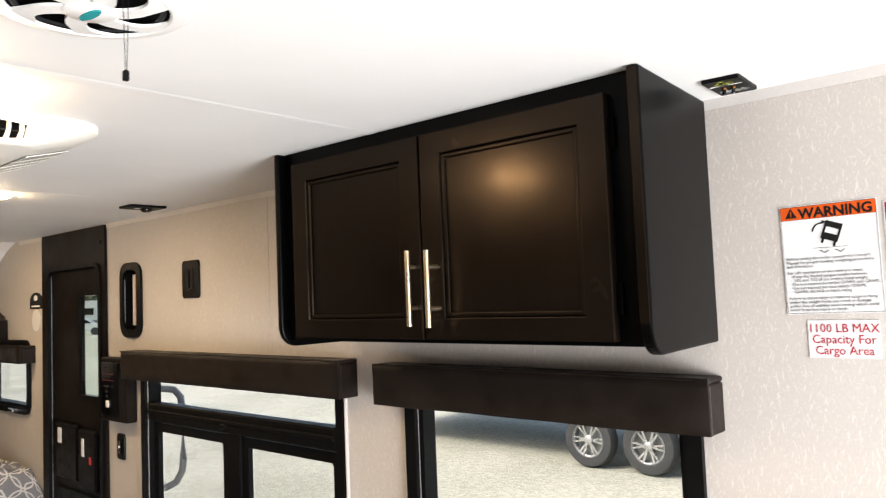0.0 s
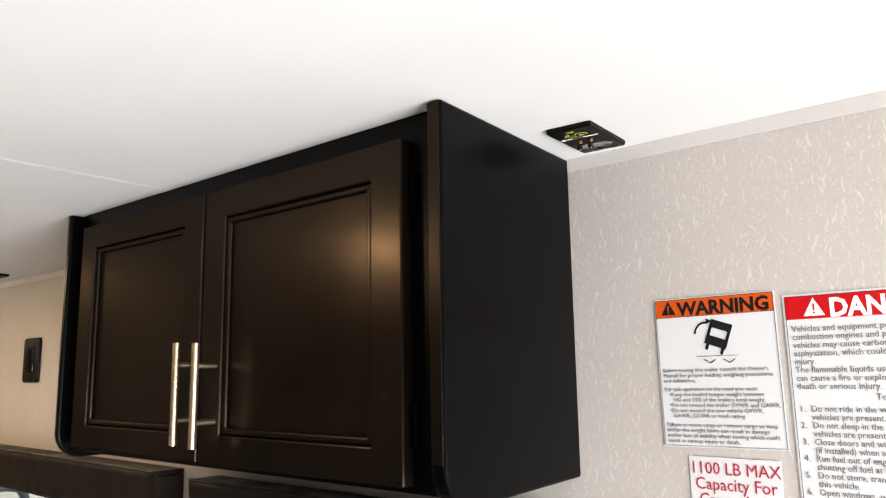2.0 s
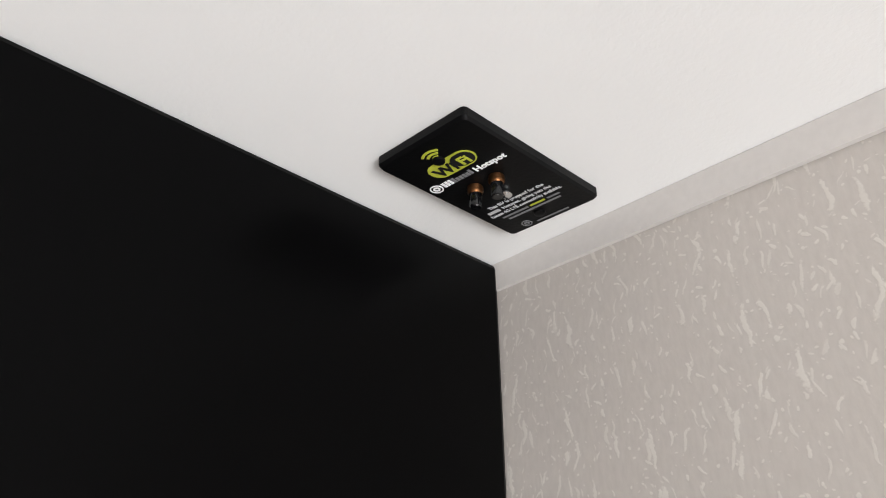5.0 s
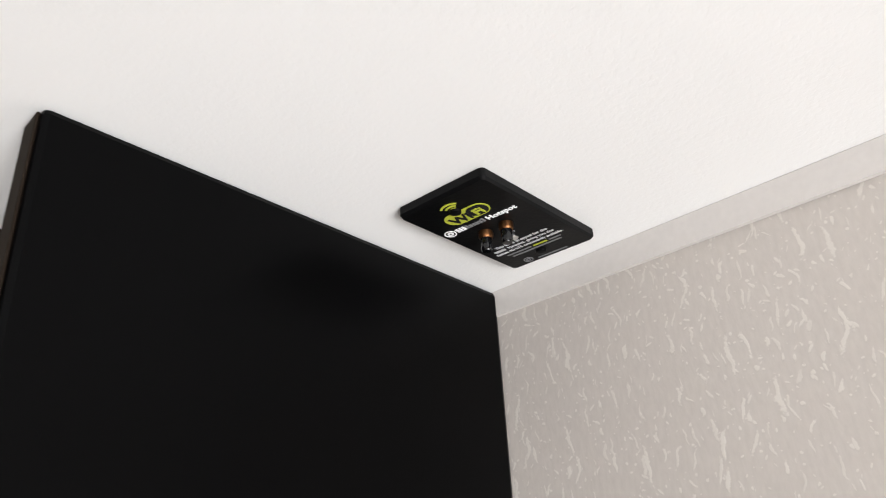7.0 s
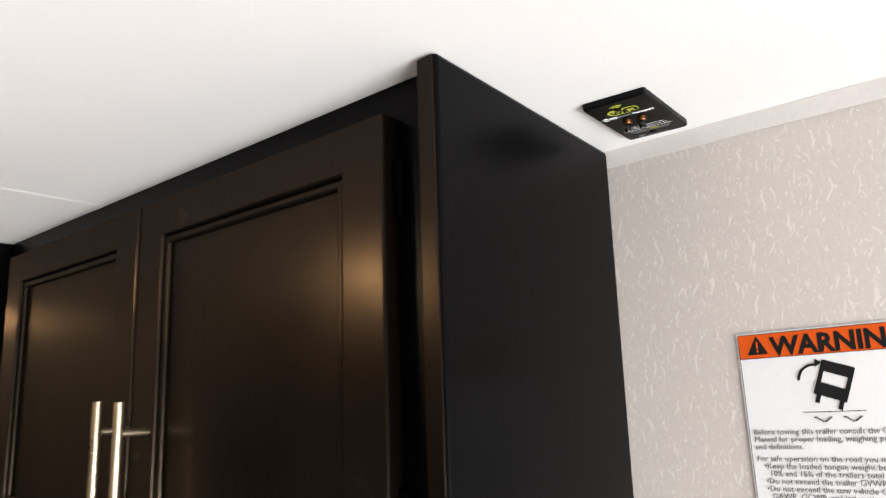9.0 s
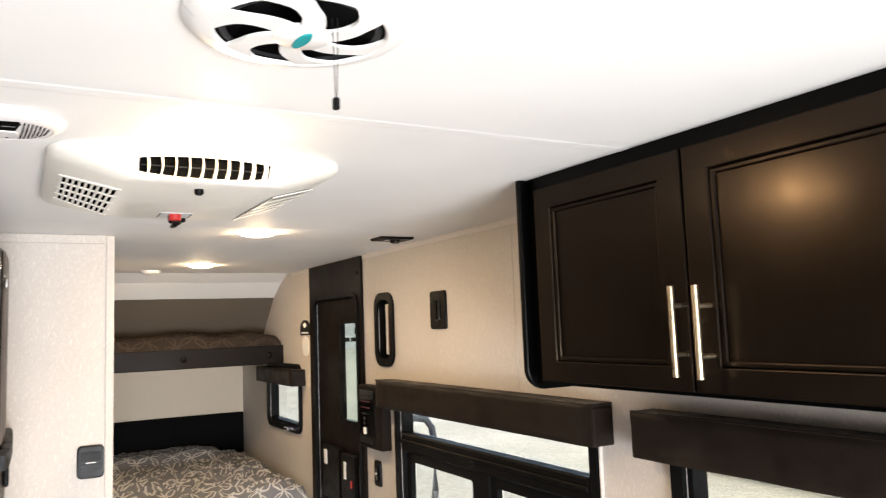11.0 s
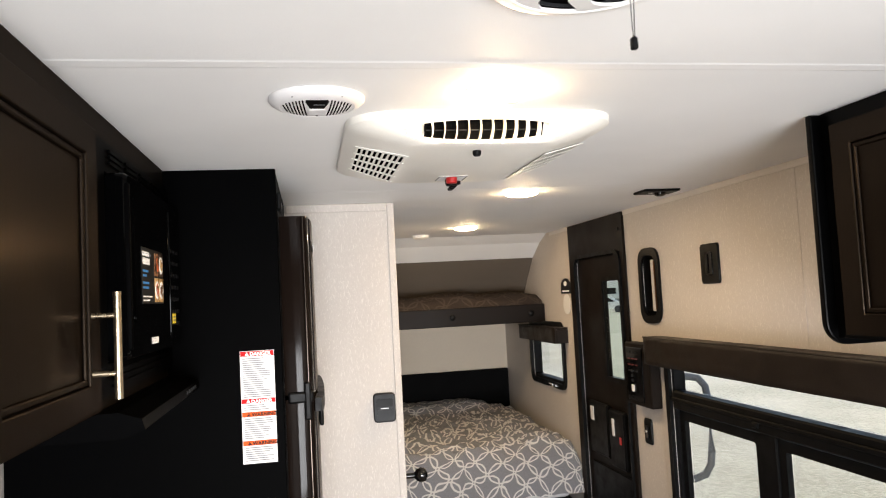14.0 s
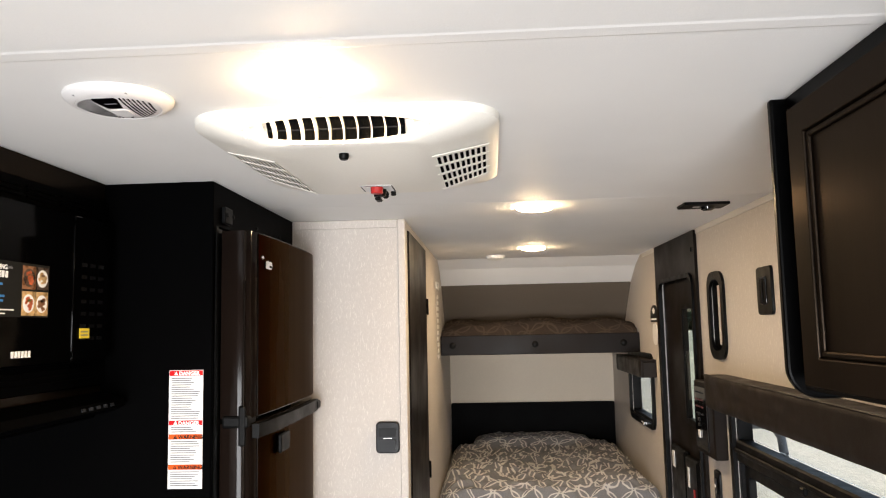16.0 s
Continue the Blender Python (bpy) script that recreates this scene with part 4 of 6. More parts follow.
BOW = [(-1.978, 0.060), (-2.01, 0.0645), (-2.06, 0.068), (-2.16, 0.071), (-2.30, 0.0725), (-2.44, 0.071), (-2.54, 0.068), (-2.60, 0.062)]


def upright(out, z0, z1):
    """A plan outline run from z0 up to z1."""
    bm = bmesh.new()
    rows = [[bm.verts.new((x, y, z)) for x, y in out] for z in (z0, z1)]
    n = len(out)
    for i in range(n):
        bm.faces.new((rows[0][i], rows[0][(i + 1) % n], rows[1][(i + 1) % n], rows[1][i]))
    bm.faces.new(rows[0]), bm.faces.new(rows[1])
    bmesh.ops.recalc_face_normals(bm, faces=bm.faces[:])
    return bm


def fridge_door(z0, z1, name):
    out = [(-1.962, -0.012), (-1.958, 0.012), (-1.957, 0.030), (-1.960, 0.046), (-1.967, 0.056)] + BOW + [(-2.62, 0.055), (-2.626, 0.045), (-2.626, -0.012)]
    leaf = part(name, upright(out, z0, z1), GLOSS_STEEL, fr, smooth=True)
    face = BOW[1:]
    part("door_skin", upright([(x, y + 0.0025) for x, y in face] + [(x, y + 0.0003) for x, y in reversed(face)], z0 + 0.003, z1 - 0.003), DARK_STEEL, leaf, "brushed dark steel skin", smooth=True)
    part("edge_trim", box(-1.9600, -1.9545, 0.046, 0.051, z0 + 0.001, z1 - 0.001, 0.0015), EDGE_STEEL, leaf, "thin bright door edge")
    return leaf


fd = fridge_door(1.400, 1.862, "freezer_door")
badge = part("badge", box(-2.098, -2.046, 0.0722, 0.0760, 1.772, 1.793, 0.001), CHROME, fd, "small chrome badge")
part("badge_mark", box(-2.094, -2.075, 0.0761, 0.0765, 1.776, 1.782), BLACK_PRINT, badge)
part("lock", lathe([(0, 0.004), (0.004, 0.003), (0.005, 0)], on_left_face(-2.035, 1.800, 0.0690), 12), CHROME, fd, "small bright screw", smooth=True)
ld = fridge_door(0.10, 1.388, "lower_door")
grip = part("handle", upright([(x, y + 0.020) for x, y in BOW] + [(x, y + 0.003) for x, y in reversed(BOW)], 1.352, 1.386), BLACK_PLASTIC, ld, "black handle lip along the door gap", smooth=True)
part("grip_end", box(-2.606, -2.560, 0.070, 0.0895, 1.356, 1.382, 0.005, 2), BLACK_PLASTIC, grip)
part("hinge_block", box(-2.02, -1.9515, -0.005, 0.060, 1.378, 1.408, 0.006, 2), BLACK_PLASTIC, fr, "black hinge block between the doors")
part("hinge_pin", box(-1.962, -1.9495, 0.036, 0.054, 1.335, 1.432, 0.005, 2), BLACK_PLASTIC, fr)
part("door_catch", box(-2.245, -2.155, 0.0740, 0.086, 1.285, 1.335, 0.005, 2), BLACK_PLASTIC, ld)

# ---- stickers ----
def sheet(name, at, w, h, label):
    """A thin white sticker; at is its top left corner's pose."""
    ob = thing(name, at.translation, label, "sticker")
    part("backing", prism([(0, 0), (w, 0), (w, -h), (0, -h)], 0.0008, at), PAPER, ob)
    return ob


def rect(name, at, x0, x1, y0, y1, material, parent, lift=0.0009):
    return part(name, prism([(x0, y0), (x1, y0), (x1, y1), (x0, y1)], 0.0003, at @ Matrix.Translation((0, 0, lift))), material, parent)


def triangle(at, x, y, s, material, parent, mark):
    m = at @ Matrix.Translation((0, 0, 0.0013))
    part("hazard_triangle", prism([(x, y), (x + s, y), (x + s / 2, y + s * 0.92)], 0.0003, m), material, parent)
    rect("exclamation", at, x + s * 0.46, x + s * 0.54, y + s * 0.28, y + s * 0.62, mark, parent, 0.0017)
    rect("exclamation", at, x + s * 0.46, x + s * 0.54, y + s * 0.12, y + s * 0.2, mark, parent, 0.0017)


def raised(at, x, y, lift=0.0014):
    return at @ Matrix.Translation((x, y, lift))


at = on_right_wall(-0.2885, 1.7435, WALL - 0.001) @ pose(0, 0, 0, 0, 0, 0.8)
wl = sheet("warning_sticker", at, 0.165, 0.204, "white towing warning sticker with orange heading on the wall")
rect("heading", at, 0.0017, 0.1633, -0.0262, -0.0017, ORANGE_PRINT, wl)
triangle(at, 0.010, -0.0225, 0.021, BLACK_PRINT, wl, ORANGE_PRINT)
lettering("heading_text", "WARNING", 0.0255, raised(at, 0.034, -0.0035), BLACK_PRINT, wl, bold=0.0009, squeeze=1.0)
# swaying trailer pictogram
def outline(at, x0, x1, y0, y1, t, parent):
    for a, b, c, d in ((x0, x1, y0, y0 + t), (x0, x1, y1 - t, y1), (x0, x0 + t, y0 + t, y1 - t), (x1 - t, x1, y0 + t, y1 - t)):
        rect("border", at, a, b, c, d, BLACK_PRINT, parent, 0.0013)


outline(at, 0.0016, 0.1634, -0.2024, -0.0016, 0.0005, wl)
rect("border", at, 0.0021, 0.1629, -0.0266, -0.0261, BLACK_PRINT, wl, 0.0013)
pm = raised(at, 0.088, -0.054) @ pose(0, 0, 0, 0, 0, -20)
part("pictogram", ring_prism(round_rect(0.030, 0.033, 0.0015), round_rect(0.022, 0.011, 0.001), 0.0003, pm @ Matrix.Translation((0, 0.002, 0))), BLACK_PRINT, wl)
part("pictogram", prism([(-0.015, -0.016), (0.015, -0.016), (0.015, -0.004), (-0.015, -0.004)], 0.0003, pm @ Matrix.Translation((0, 0, 0.0004))), BLACK_PRINT, wl)
for x in (-0.012, 0.009):
    part("pictogram", prism([(x, -0.024), (x + 0.004, -0.024), (x + 0.004, -0.016), (x, -0.016)], 0.0003, pm), BLACK_PRINT, wl)
arc = [(0.071 + 0.016 * math.cos(a), -0.052 + 0.017 * math.sin(a)) for a in [math.pi * (0.98 - 0.52 * i / 8) for i in range(9)]]
part("pictogram", prism(arc + [(0.071 + 0.0135 * math.cos(a), -0.052 + 0.0145 * math.sin(a)) for a in [math.pi * (0.46 + 0.52 * i / 8) for i in range(9)]], 0.0003, raised(at, 0.0, 0.0)), BLACK_PRINT, wl)
part("pictogram", prism([(0.073, -0.0305), (0.073, -0.0385), (0.080, -0.0345)], 0.0003, raised(at, 0, 0)), BLACK_PRINT, wl)
rect("pictogram", at, 0.055, 0.112, -0.0822, -0.0816, BLACK_PRINT, wl)
for x in (0.066, 0.092):
    part("pictogram", tube([at @ Vector((x + 0.016 * k / 8, -0.089 + 0.0022 * math.sin(k * 0.8 + 1.2), 0.0016)) for k in range(9)], 0.0006, 4), BLACK_PRINT, wl)
lettering("small_print", "Before towing this trailer consult the Owner's\nManual for proper loading, weighing procedures\nand definitions.", 0.0078, raised(at, 0.006, -0.0965), GREY_PRINT, wl, squeeze=0.98, space=0.92)
lettering("small_print", "For safe operation on the road you must:\n   \u2022Keep the loaded tongue weight between\n     10% and 15% of the trailers total weight.\n   \u2022Do not exceed the trailer GVWR and GAWR.\n   \u2022Do not exceed the tow vehicle GVWR,\n     GAWR, GCWR or hitch rating.", 0.0078, raised(at, 0.006, -0.1225), GREY_PRINT, wl, squeeze=0.98, space=0.92)
lettering("small_print", "Failure to move cargo or remove cargo to keep\nwithin the weight limits can result in damage\nand/or loss of stability when towing which could\nresult in serious injury or death.", 0.0078, raised(at, 0.006, -0.1705), GREY_PRINT, wl, squeeze=0.98, space=0.92)

at = on_right_wall(-0.2515, 1.5285, WALL - 0.001)
cl = sheet("capacity_sticker", at, 0.119, 0.069, "white sticker with red cargo capacity lettering on the wall")
lettering("capacity_text", "1100 LB MAX\nCapacity For\nCargo Area", 0.0225, raised(at, 0.0595, -0.004), DARK_RED_PRINT, cl, "CENTER", bold=0.0, squeeze=0.91, space=0.9)

at = on_right_wall(-0.114, 1.738, WALL - 0.001) @ pose(0, 0, 0, 0, 0, 0.5)
dl = sheet("danger_sticker", at, 0.225, 0.29, "white danger sticker with red heading and numbered rules")
rect("heading", at, 0.0027, 0.2223, -0.032, -0.0027, RED_PRINT, dl)
outline(at, 0.0026, 0.2224, -0.2874, -0.0026, 0.0005, dl)
triangle(at, 0.024, -0.0285, 0.025, WHITE_PRINT, dl, RED_PRINT)
lettering("heading_text", "DANGER", 0.032, raised(at, 0.054, -0.0045), WHITE_PRINT, dl, bold=0.0012, squeeze=0.9)
lettering("small_print", "Vehicles and equipment powered by internal\ncombustion engines and placed within\nvehicles may cause carbon monoxide\nasphyxiation, which could result in death or\ninjury.\nThe flammable liquids used to power vehicles\ncan cause a fire or explosion, which can cause\ndeath or serious injury.", 0.0108, raised(at, 0.008, -0.039), GREY_PRINT, dl, squeeze=0.93, space=0.95)
lettering("small_print", "To reduce risk:", 0.0108, raised(at, 0.095, -0.1235), GREY_PRINT, dl, squeeze=0.95)
rules = ("Do not ride in the vehicle storage area when\nvehicles are present.", "Do not sleep in the vehicle storage area when\nvehicles are present.", "Close doors and windows in the wall\n(if installed) when any vehicle is present.", "Run fuel out of engines of stored vehicles after\nshutting off fuel at the tank.", "Do not store, transport, or dispense fuel inside\nthis vehicle.", "Open windows, openings, or air ventilation\nsystems provided for venting the storage\narea when vehicles are present.", "Do not operate propane appliances, lights\nor electrical equipment when vehicles\nare present.")
y = -0.1385
for k, words in enumerate(rules):
    lettering("rule_number", str(k + 1) + ".", 0.0108, raised(at, 0.008, y), GREY_PRINT, dl)
    lettering("rule_text", words, 0.0108, raised(at, 0.022, y), GREY_PRINT, dl, squeeze=0.9, space=0.92)
    y -= 0.0102 * (words.count("\n") + 1) - 0.0004

# tall label on the refrigerator enclosure
at = facing_rear(-1.909, -0.117, 1.5225)
tl = sheet("safety_label", at, 0.083, 0.276, "tall white safety label with red and orange headings")
for y, h, m, words in ((0.0, 0.013, RED_PRINT, "DANGER"), (0.117, 0.012, RED_PRINT, "DANGER"), (0.149, 0.013, ORANGE_PRINT, "WARNING"), (0.219, 0.013, ORANGE_PRINT, "WARNING")):
    rect("heading", at, 0.001, 0.082, -y - h, -y - 0.001, m, tl)
    lettering("heading_text", words, 0.0125, raised(at, 0.024, -y - 0.0018), WHITE_PRINT if m == RED_PRINT else BLACK_PRINT, tl, bold=0.0004)
    triangle(at, 0.012, -y - h + 0.0015, 0.010, WHITE_PRINT if m == RED_PRINT else BLACK_PRINT, tl, m)
rng = random.Random(4)
for y0, y1 in ((0.018, 0.112), (0.133, 0.146), (0.166, 0.215), (0.236, 0.268)):
    y = y0
    while y < y1:
        rect("print_line", at, 0.006, 0.05 + rng.random() * 0.028, -y - 0.0022, -y, GREY_PRINT, tl)
        y += 0.0052

# ---- bathroom door and wall fittings ----
bd = thing("door_2", (-3.0, BY, 0), "closed dark brown bathroom door with a round black knob", "door", kind="structure")
part("leaf", box(-3.427, -2.743, BY - 0.022, BY + 0.006, 0.055, 1.952, 0.003), BROWN_PANEL, bd)
part("knob", lathe([(0.026, 0.0), (0.026, 0.006), (0.010, 0.010), (0.010, 0.045), (0.022, 0.055), (0.027, 0.07), (0.024, 0.085), (0.012, 0.094), (0, 0.096)], Matrix(((1, 0, 0, -2.793), (0, 0, 1, BY + 0.0055), (0, 1, 0, 0.972), (0, 0, 0, 1))), 24), GLOSS_BLACK, bd, "round black knob", smooth=True)
for z in (0.3, 1.0, 1.7):
    part("hinge", tube([(-3.435, BY + 0.008, z - 0.035), (-3.435, BY + 0.008, z + 0.035)], 0.006, 8), BLACK_PLASTIC, bd, smooth=True)
hk = thing("wall_decal", (-4.17, BY, 1.4), "upright row of small cream letters on the bathroom wall", "decal")
part("bracket", ring_prism(round_rect(0.20, 0.04, 0.01), round_rect(0.15, 0.022, 0.006), 0.006, on_left_face(-4.17, 1.83, BY + 0.001)), CREAM_PLASTIC, hk)
rng = random.Random(9)
for k in range(11):
    part("letter_bar", box(-4.26 + rng.random() * 0.05, -4.10 - rng.random() * 0.05, BY + 0.001, BY + 0.004, 1.44 + k * 0.032, 1.46 + k * 0.032), CREAM_PLASTIC, hk)

sw = thing("wall_control", (BX, 0.305, 1.2), "slate grey rounded wall control with a raised centre", "switch")
m = facing_rear(BX + 0.001, 0.305, 1.253)
part("plate", prism(round_rect(0.078, 0.102, 0.014), 0.014, m, bevel=0.005), SLATE_PLASTIC, sw, smooth=True)
part("recess", prism(round_rect(0.058, 0.028, 0.005), 0.003, m @ Matrix.Translation((0, 0.018, 0.0145))), BLACK_PLASTIC, sw)
part("display", prism(round_rect(0.054, 0.034, 0.005), 0.005, m @ Matrix.Translation((0, -0.022, 0.0145))), SLATE_PLASTIC, sw)
part("print", prism(round_rect(0.03, 0.003, 0.001), 0.0005, m @ Matrix.Translation((0, -0.002, 0.0145))), WHITE_PRINT, sw)

# ---- bed and bunk ----
bed = thing("bed", (-4.6, 0.9, 0), "bed with a rumpled grey comforter in a white ring print", "bed")
part("base", box(-5.28, -3.90, BY + 0.006, WALL - 0.04, 0.001, 0.50, 0.01), BLACK_PANEL, bed)
part("mattress", box(-5.28, -3.93, BY + 0.02, WALL - 0.05, 0.501, 0.66, 0.04, 3), PAPER, bed, smooth=True)


def rumpled(x0, x1, y0, y1, z, drop, nx, ny, amp, seed, sides=1.0):
    """A soft cover with rolled-over sides and folds."""
    bm = bmesh.new()
    vs = []
    for i in range(nx + 1):
        row = []
        for j in range(ny + 1):
            u, v = i / nx, j / ny
            x, y = x0 + (x1 - x0) * u, y0 + (y1 - y0) * v
            ex, ey = min(u, 1 - u) * (x1 - x0), min(v, 1 - v) * (y1 - y0)
            e = 1.0
            e *= 1 - math.exp(-((1 - u) * (x1 - x0) + 0.004) / 0.032)
            e *= 1 - sides * math.exp(-ey / 0.03)
            p = Vector((x, y, seed))
            fold = 1 - abs(noise.noise(Vector((x * 11, y * 6, seed + 3))))
            crease = 1 - abs(noise.noise(Vector((x * 17, y * 13, seed + 8))))
            calm = 0.75 + 0.25 * min(1.0, (1 - u) * (x1 - x0) / 0.35)
            f = noise.noise(p * 3.6) * 0.6 + (fold * fold * 0.85 + crease * crease * 0.45 + noise.noise(p * 26) * 0.14) * calm
            row.append(bm.verts.new((x + noise.noise(p * 5) * 0.012, y + noise.noise(p * 5 + Vector((0, 9, 0))) * 0.012, z - drop * (1 - e) + amp * f * (0.35 + 0.65 * e))))
        vs.append(row)
    uv = bm.loops.layers.uv.new("cloth")
    flat = {}
    for i in range(nx + 1):
        for j in range(ny + 1):
            hang_x = drop * math.exp(-((1 - i / nx) * (x1 - x0) + 0.004) / 0.032)
            hang_y = sides * drop * (math.exp(-(1 - j / ny) * (y1 - y0) / 0.03) - math.exp(-(j / ny) * (y1 - y0) / 0.03))
            flat[vs[i][j]] = (x0 + (x1 - x0) * i / nx + hang_x, y0 + (y1 - y0) * j / ny + hang_y)
    for i in range(nx):
        for j in range(ny):
            face = bm.faces.new((vs[i][j], vs[i + 1][j], vs[i + 1][j + 1], vs[i][j + 1]))
            for loop in face.loops:
                loop[uv].uv = flat[loop.vert]
    bmesh.ops.solidify(bm, geom=bm.faces[:], thickness=0.015)
    return bm


part("comforter", rumpled(-5.24, -3.84, BY + 0.006, WALL - 0.008, 0.785, 0.28, 140, 110, 0.052, 2.0, 0.3), BEDDING, bed, "grey comforter with interlocking white rings", smooth=True)
pil = single("pillow", rumpled(-5.30, -4.98, 0.50, 1.33, 0.875, 0.12, 40, 60, 0.018, 7.0), BEDDING, "grey ring-print pillow against the headboard", "pillow", smooth=True)
hb = thing("headboard", (-5.3, 0.9, 0.5), "plain black upholstered headboard panel", "headboard")
bm = box(-5.335, -5.30, BY + 0.004, WALL - 0.006, 0.5, 1.085, 0.006, 2)
part("panel", bm, BLACK_FABRIC, hb)

bunk = thing("upper_bunk", (-4.5, 0.92, 1.45), "upper bunk with a dark brown front board", "bunk bed")
part("platform", box(-4.91, -4.391, BY + 0.002, WALL - 0.002, 1.455, 1.48), BROWN_PANEL, bunk)
part("front_board", box(-4.39, -4.37, BY + 0.002, WALL - 0.002, 1.447, 1.557, 0.004, 2), BROWN_PANEL, bunk)
for y in (BY + 0.07, 0.90, WALL - 0.09):
    part("board_knob", lathe([(0.018, 0), (0.018, 0.006), (0.012, 0.010), (0, 0.011)], facing_rear(-4.3695, y, 1.502), 16), BLACK_PLASTIC, bunk, smooth=True)
part("mattress", box(-4.87, -4.395, BY + 0.006, WALL - 0.006, 1.4805, 1.55, 0.02, 2), PAPER, bunk, smooth=True)
part("bunk_cover", rumpled(-4.86, -4.385, BY + 0.008, WALL - 0.008, 1.604, 0.075, 46, 90, 0.034, 5.0, 0.3), BUNK_COVER, bunk, "rumpled ring-print bunk cover with its shade put into the colour", smooth=True)

# ---- ceiling fittings ----
def ceiling_lamp(x, y, r, lit=True):
    ob = thing("ceiling_lamp", (x, y, TOP), "round flush ceiling lamp glowing warm white" if lit else "small round unlit white ceiling lamp", "ceiling lamp", "ceiling lamps")
    m, deep = on_ceiling(x, y, TOP - 0.0005), 1.0 if lit else 1.7
    part("bezel", lathe([(r * 1.05, 0), (r * 1.05, 0.0015), (r * 1.02, 0.0025), (r * 0.99, 0.0025), (r * 0.99, 0)], m, 40), WHITE_PLASTIC, ob, smooth=True)
    part("diffuser", lathe([(r * 0.985, 0.002), (r * 0.98, 0.003 * deep), (r * 0.88, 0.009 * deep), (r * 0.5, 0.0135 * deep), (0, 0.015 * deep)], m, 40), LAMP_ON if lit else CREAM_PLASTIC, ob, smooth=True)
    return ob


ceiling_lamp(-1.205, 0.392, 0.058)
ceiling_lamp(-2.466, 0.80, 0.058)
ceiling_lamp(-3.72, 0.868, 0.058)
ceiling_lamp(-4.10, 0.69, 0.05, False)

# smoke alarm
SX, SY = -1.254, 0.083
sa = thing("smoke_alarm", (SX, SY, TOP), "round white smoke alarm with slots and a dark display", "smoke alarm")
m = on_ceiling(SX, SY, TOP - 0.0005)
part("housing", lathe([(0.081, 0), (0.081, 0.004), (0.079, 0.0075), (0.072, 0.0125), (0.065, 0.0155), (0.0632, 0.0158), (0.062, 0.0150), (0.060, 0.0156), (0.045, 0.0180), (0.02, 0.0195), (0, 0.020)], m, 56), ALARM_PLASTIC, sa, smooth=True)
trap = [(0.010, -0.0115), (0.044, -0.0195), (0.052, -0.0175), (0.052, 0.0175), (0.044, 0.0195), (0.010, 0.0115)]
screen = part("display", prism(trap, 0.0022, m @ pose(0, 0, 0.0185, 0, 3, 0)), BLACK_FLAT, sa, "dark trapezoid display")
# reflection on the display painted as a fixed grey strip
part("display_glint", prism([(0.030, -0.012), (0.033, -0.012), (0.033, 0.006), (0.030, 0.006)], 0.0004, m @ pose(0, 0, 0.0209, 0, 3, 0)), GREY_PRINT, screen)
# slots are near-black bars in place of shaded openings
for side in (-1, 1):
    for k in range(7):
        off = side * (0.0205 + k * 0.0054)
        half = math.sqrt(max(0.0, 0.057 ** 2 - off ** 2)) * 0.92
        bm = bmesh.new()
        rows = []
        for q in range(9):
            v = -1 + 2 * q / 8
            px, py = half * v, off + side * 0.0035 * v
            d = math.hypot(px, py)
            z = 0.0198 - 0.0042 * (d / 0.06) ** 2
            rows.append([bm.verts.new(m @ Vector((px, py + a, z + b))) for a, b in ((-0.0014, -0.001), (0.0014, -0.001), (0.0014, 0.0006), (-0.0014, 0.0006))])
        for p, q in zip(rows, rows[1:]):
            for e in range(4):
                bm.faces.new((p[e], p[(e + 1) % 4], q[(e + 1) % 4], q[e]))
        bm.faces.new(rows[0]), bm.faces.new(rows[-1])
        part("slot", bm, OPENING_SHADE, sa)
part("test_button", prism(round_rect(0.034, 0.030, 0.006), 0.0024, m @ Matrix.Translation((-0.012, 0, 0.0190)), bevel=0.0008), ALARM_PLASTIC, sa, smooth=True)
part("indicator", lathe([(0.0028, 0), (0.0024, 0.001), (0, 0.0012)], m @ Matrix.Translation((-0.044, 0, 0.0176)), 10), BLACK_PLASTIC, sa)
for a in (0.6, -0.6):
    part("notch", box(-0.003, 0.003, -0.001, 0.001, 0, 0.001), GREY_PLASTIC, sa).data.transform(m @ Matrix.Translation((0.071 * math.cos(a), 0.071 * math.sin(a), 0.0126)))

# round speaker with swirled grille
sp = thing("ceiling_speaker", (-0.725, 0.361, TOP), "round white ceiling speaker with swirled openings and teal badge", "speaker")
m = on_ceiling(-0.722, 0.366, TOP - 0.0005, 25) @ Matrix.Diagonal((0.88, 0.88, 0.62, 1))
part("rim", lathe([(0.140, 0), (0.140, 0.006), (0.136, 0.014), (0.127, 0.023), (0.115, 0.029), (0.106, 0.030), (0.103, 0.027), (0.103, 0.014)], m, 64), WHITE_PLASTIC, sp, smooth=True)
part("cone", lathe([(0.1028, 0.023), (0.095, 0.0215), (0.06, 0.014), (0, 0.010)], m, 48), BLACK_FLAT, sp, "black speaker cone", smooth=True)
part("cone_ring", lathe([(0.098, 0.0222), (0.095, 0.0238), (0.090, 0.0205)], m, 48), SLATE_PLASTIC, sp, smooth=True)
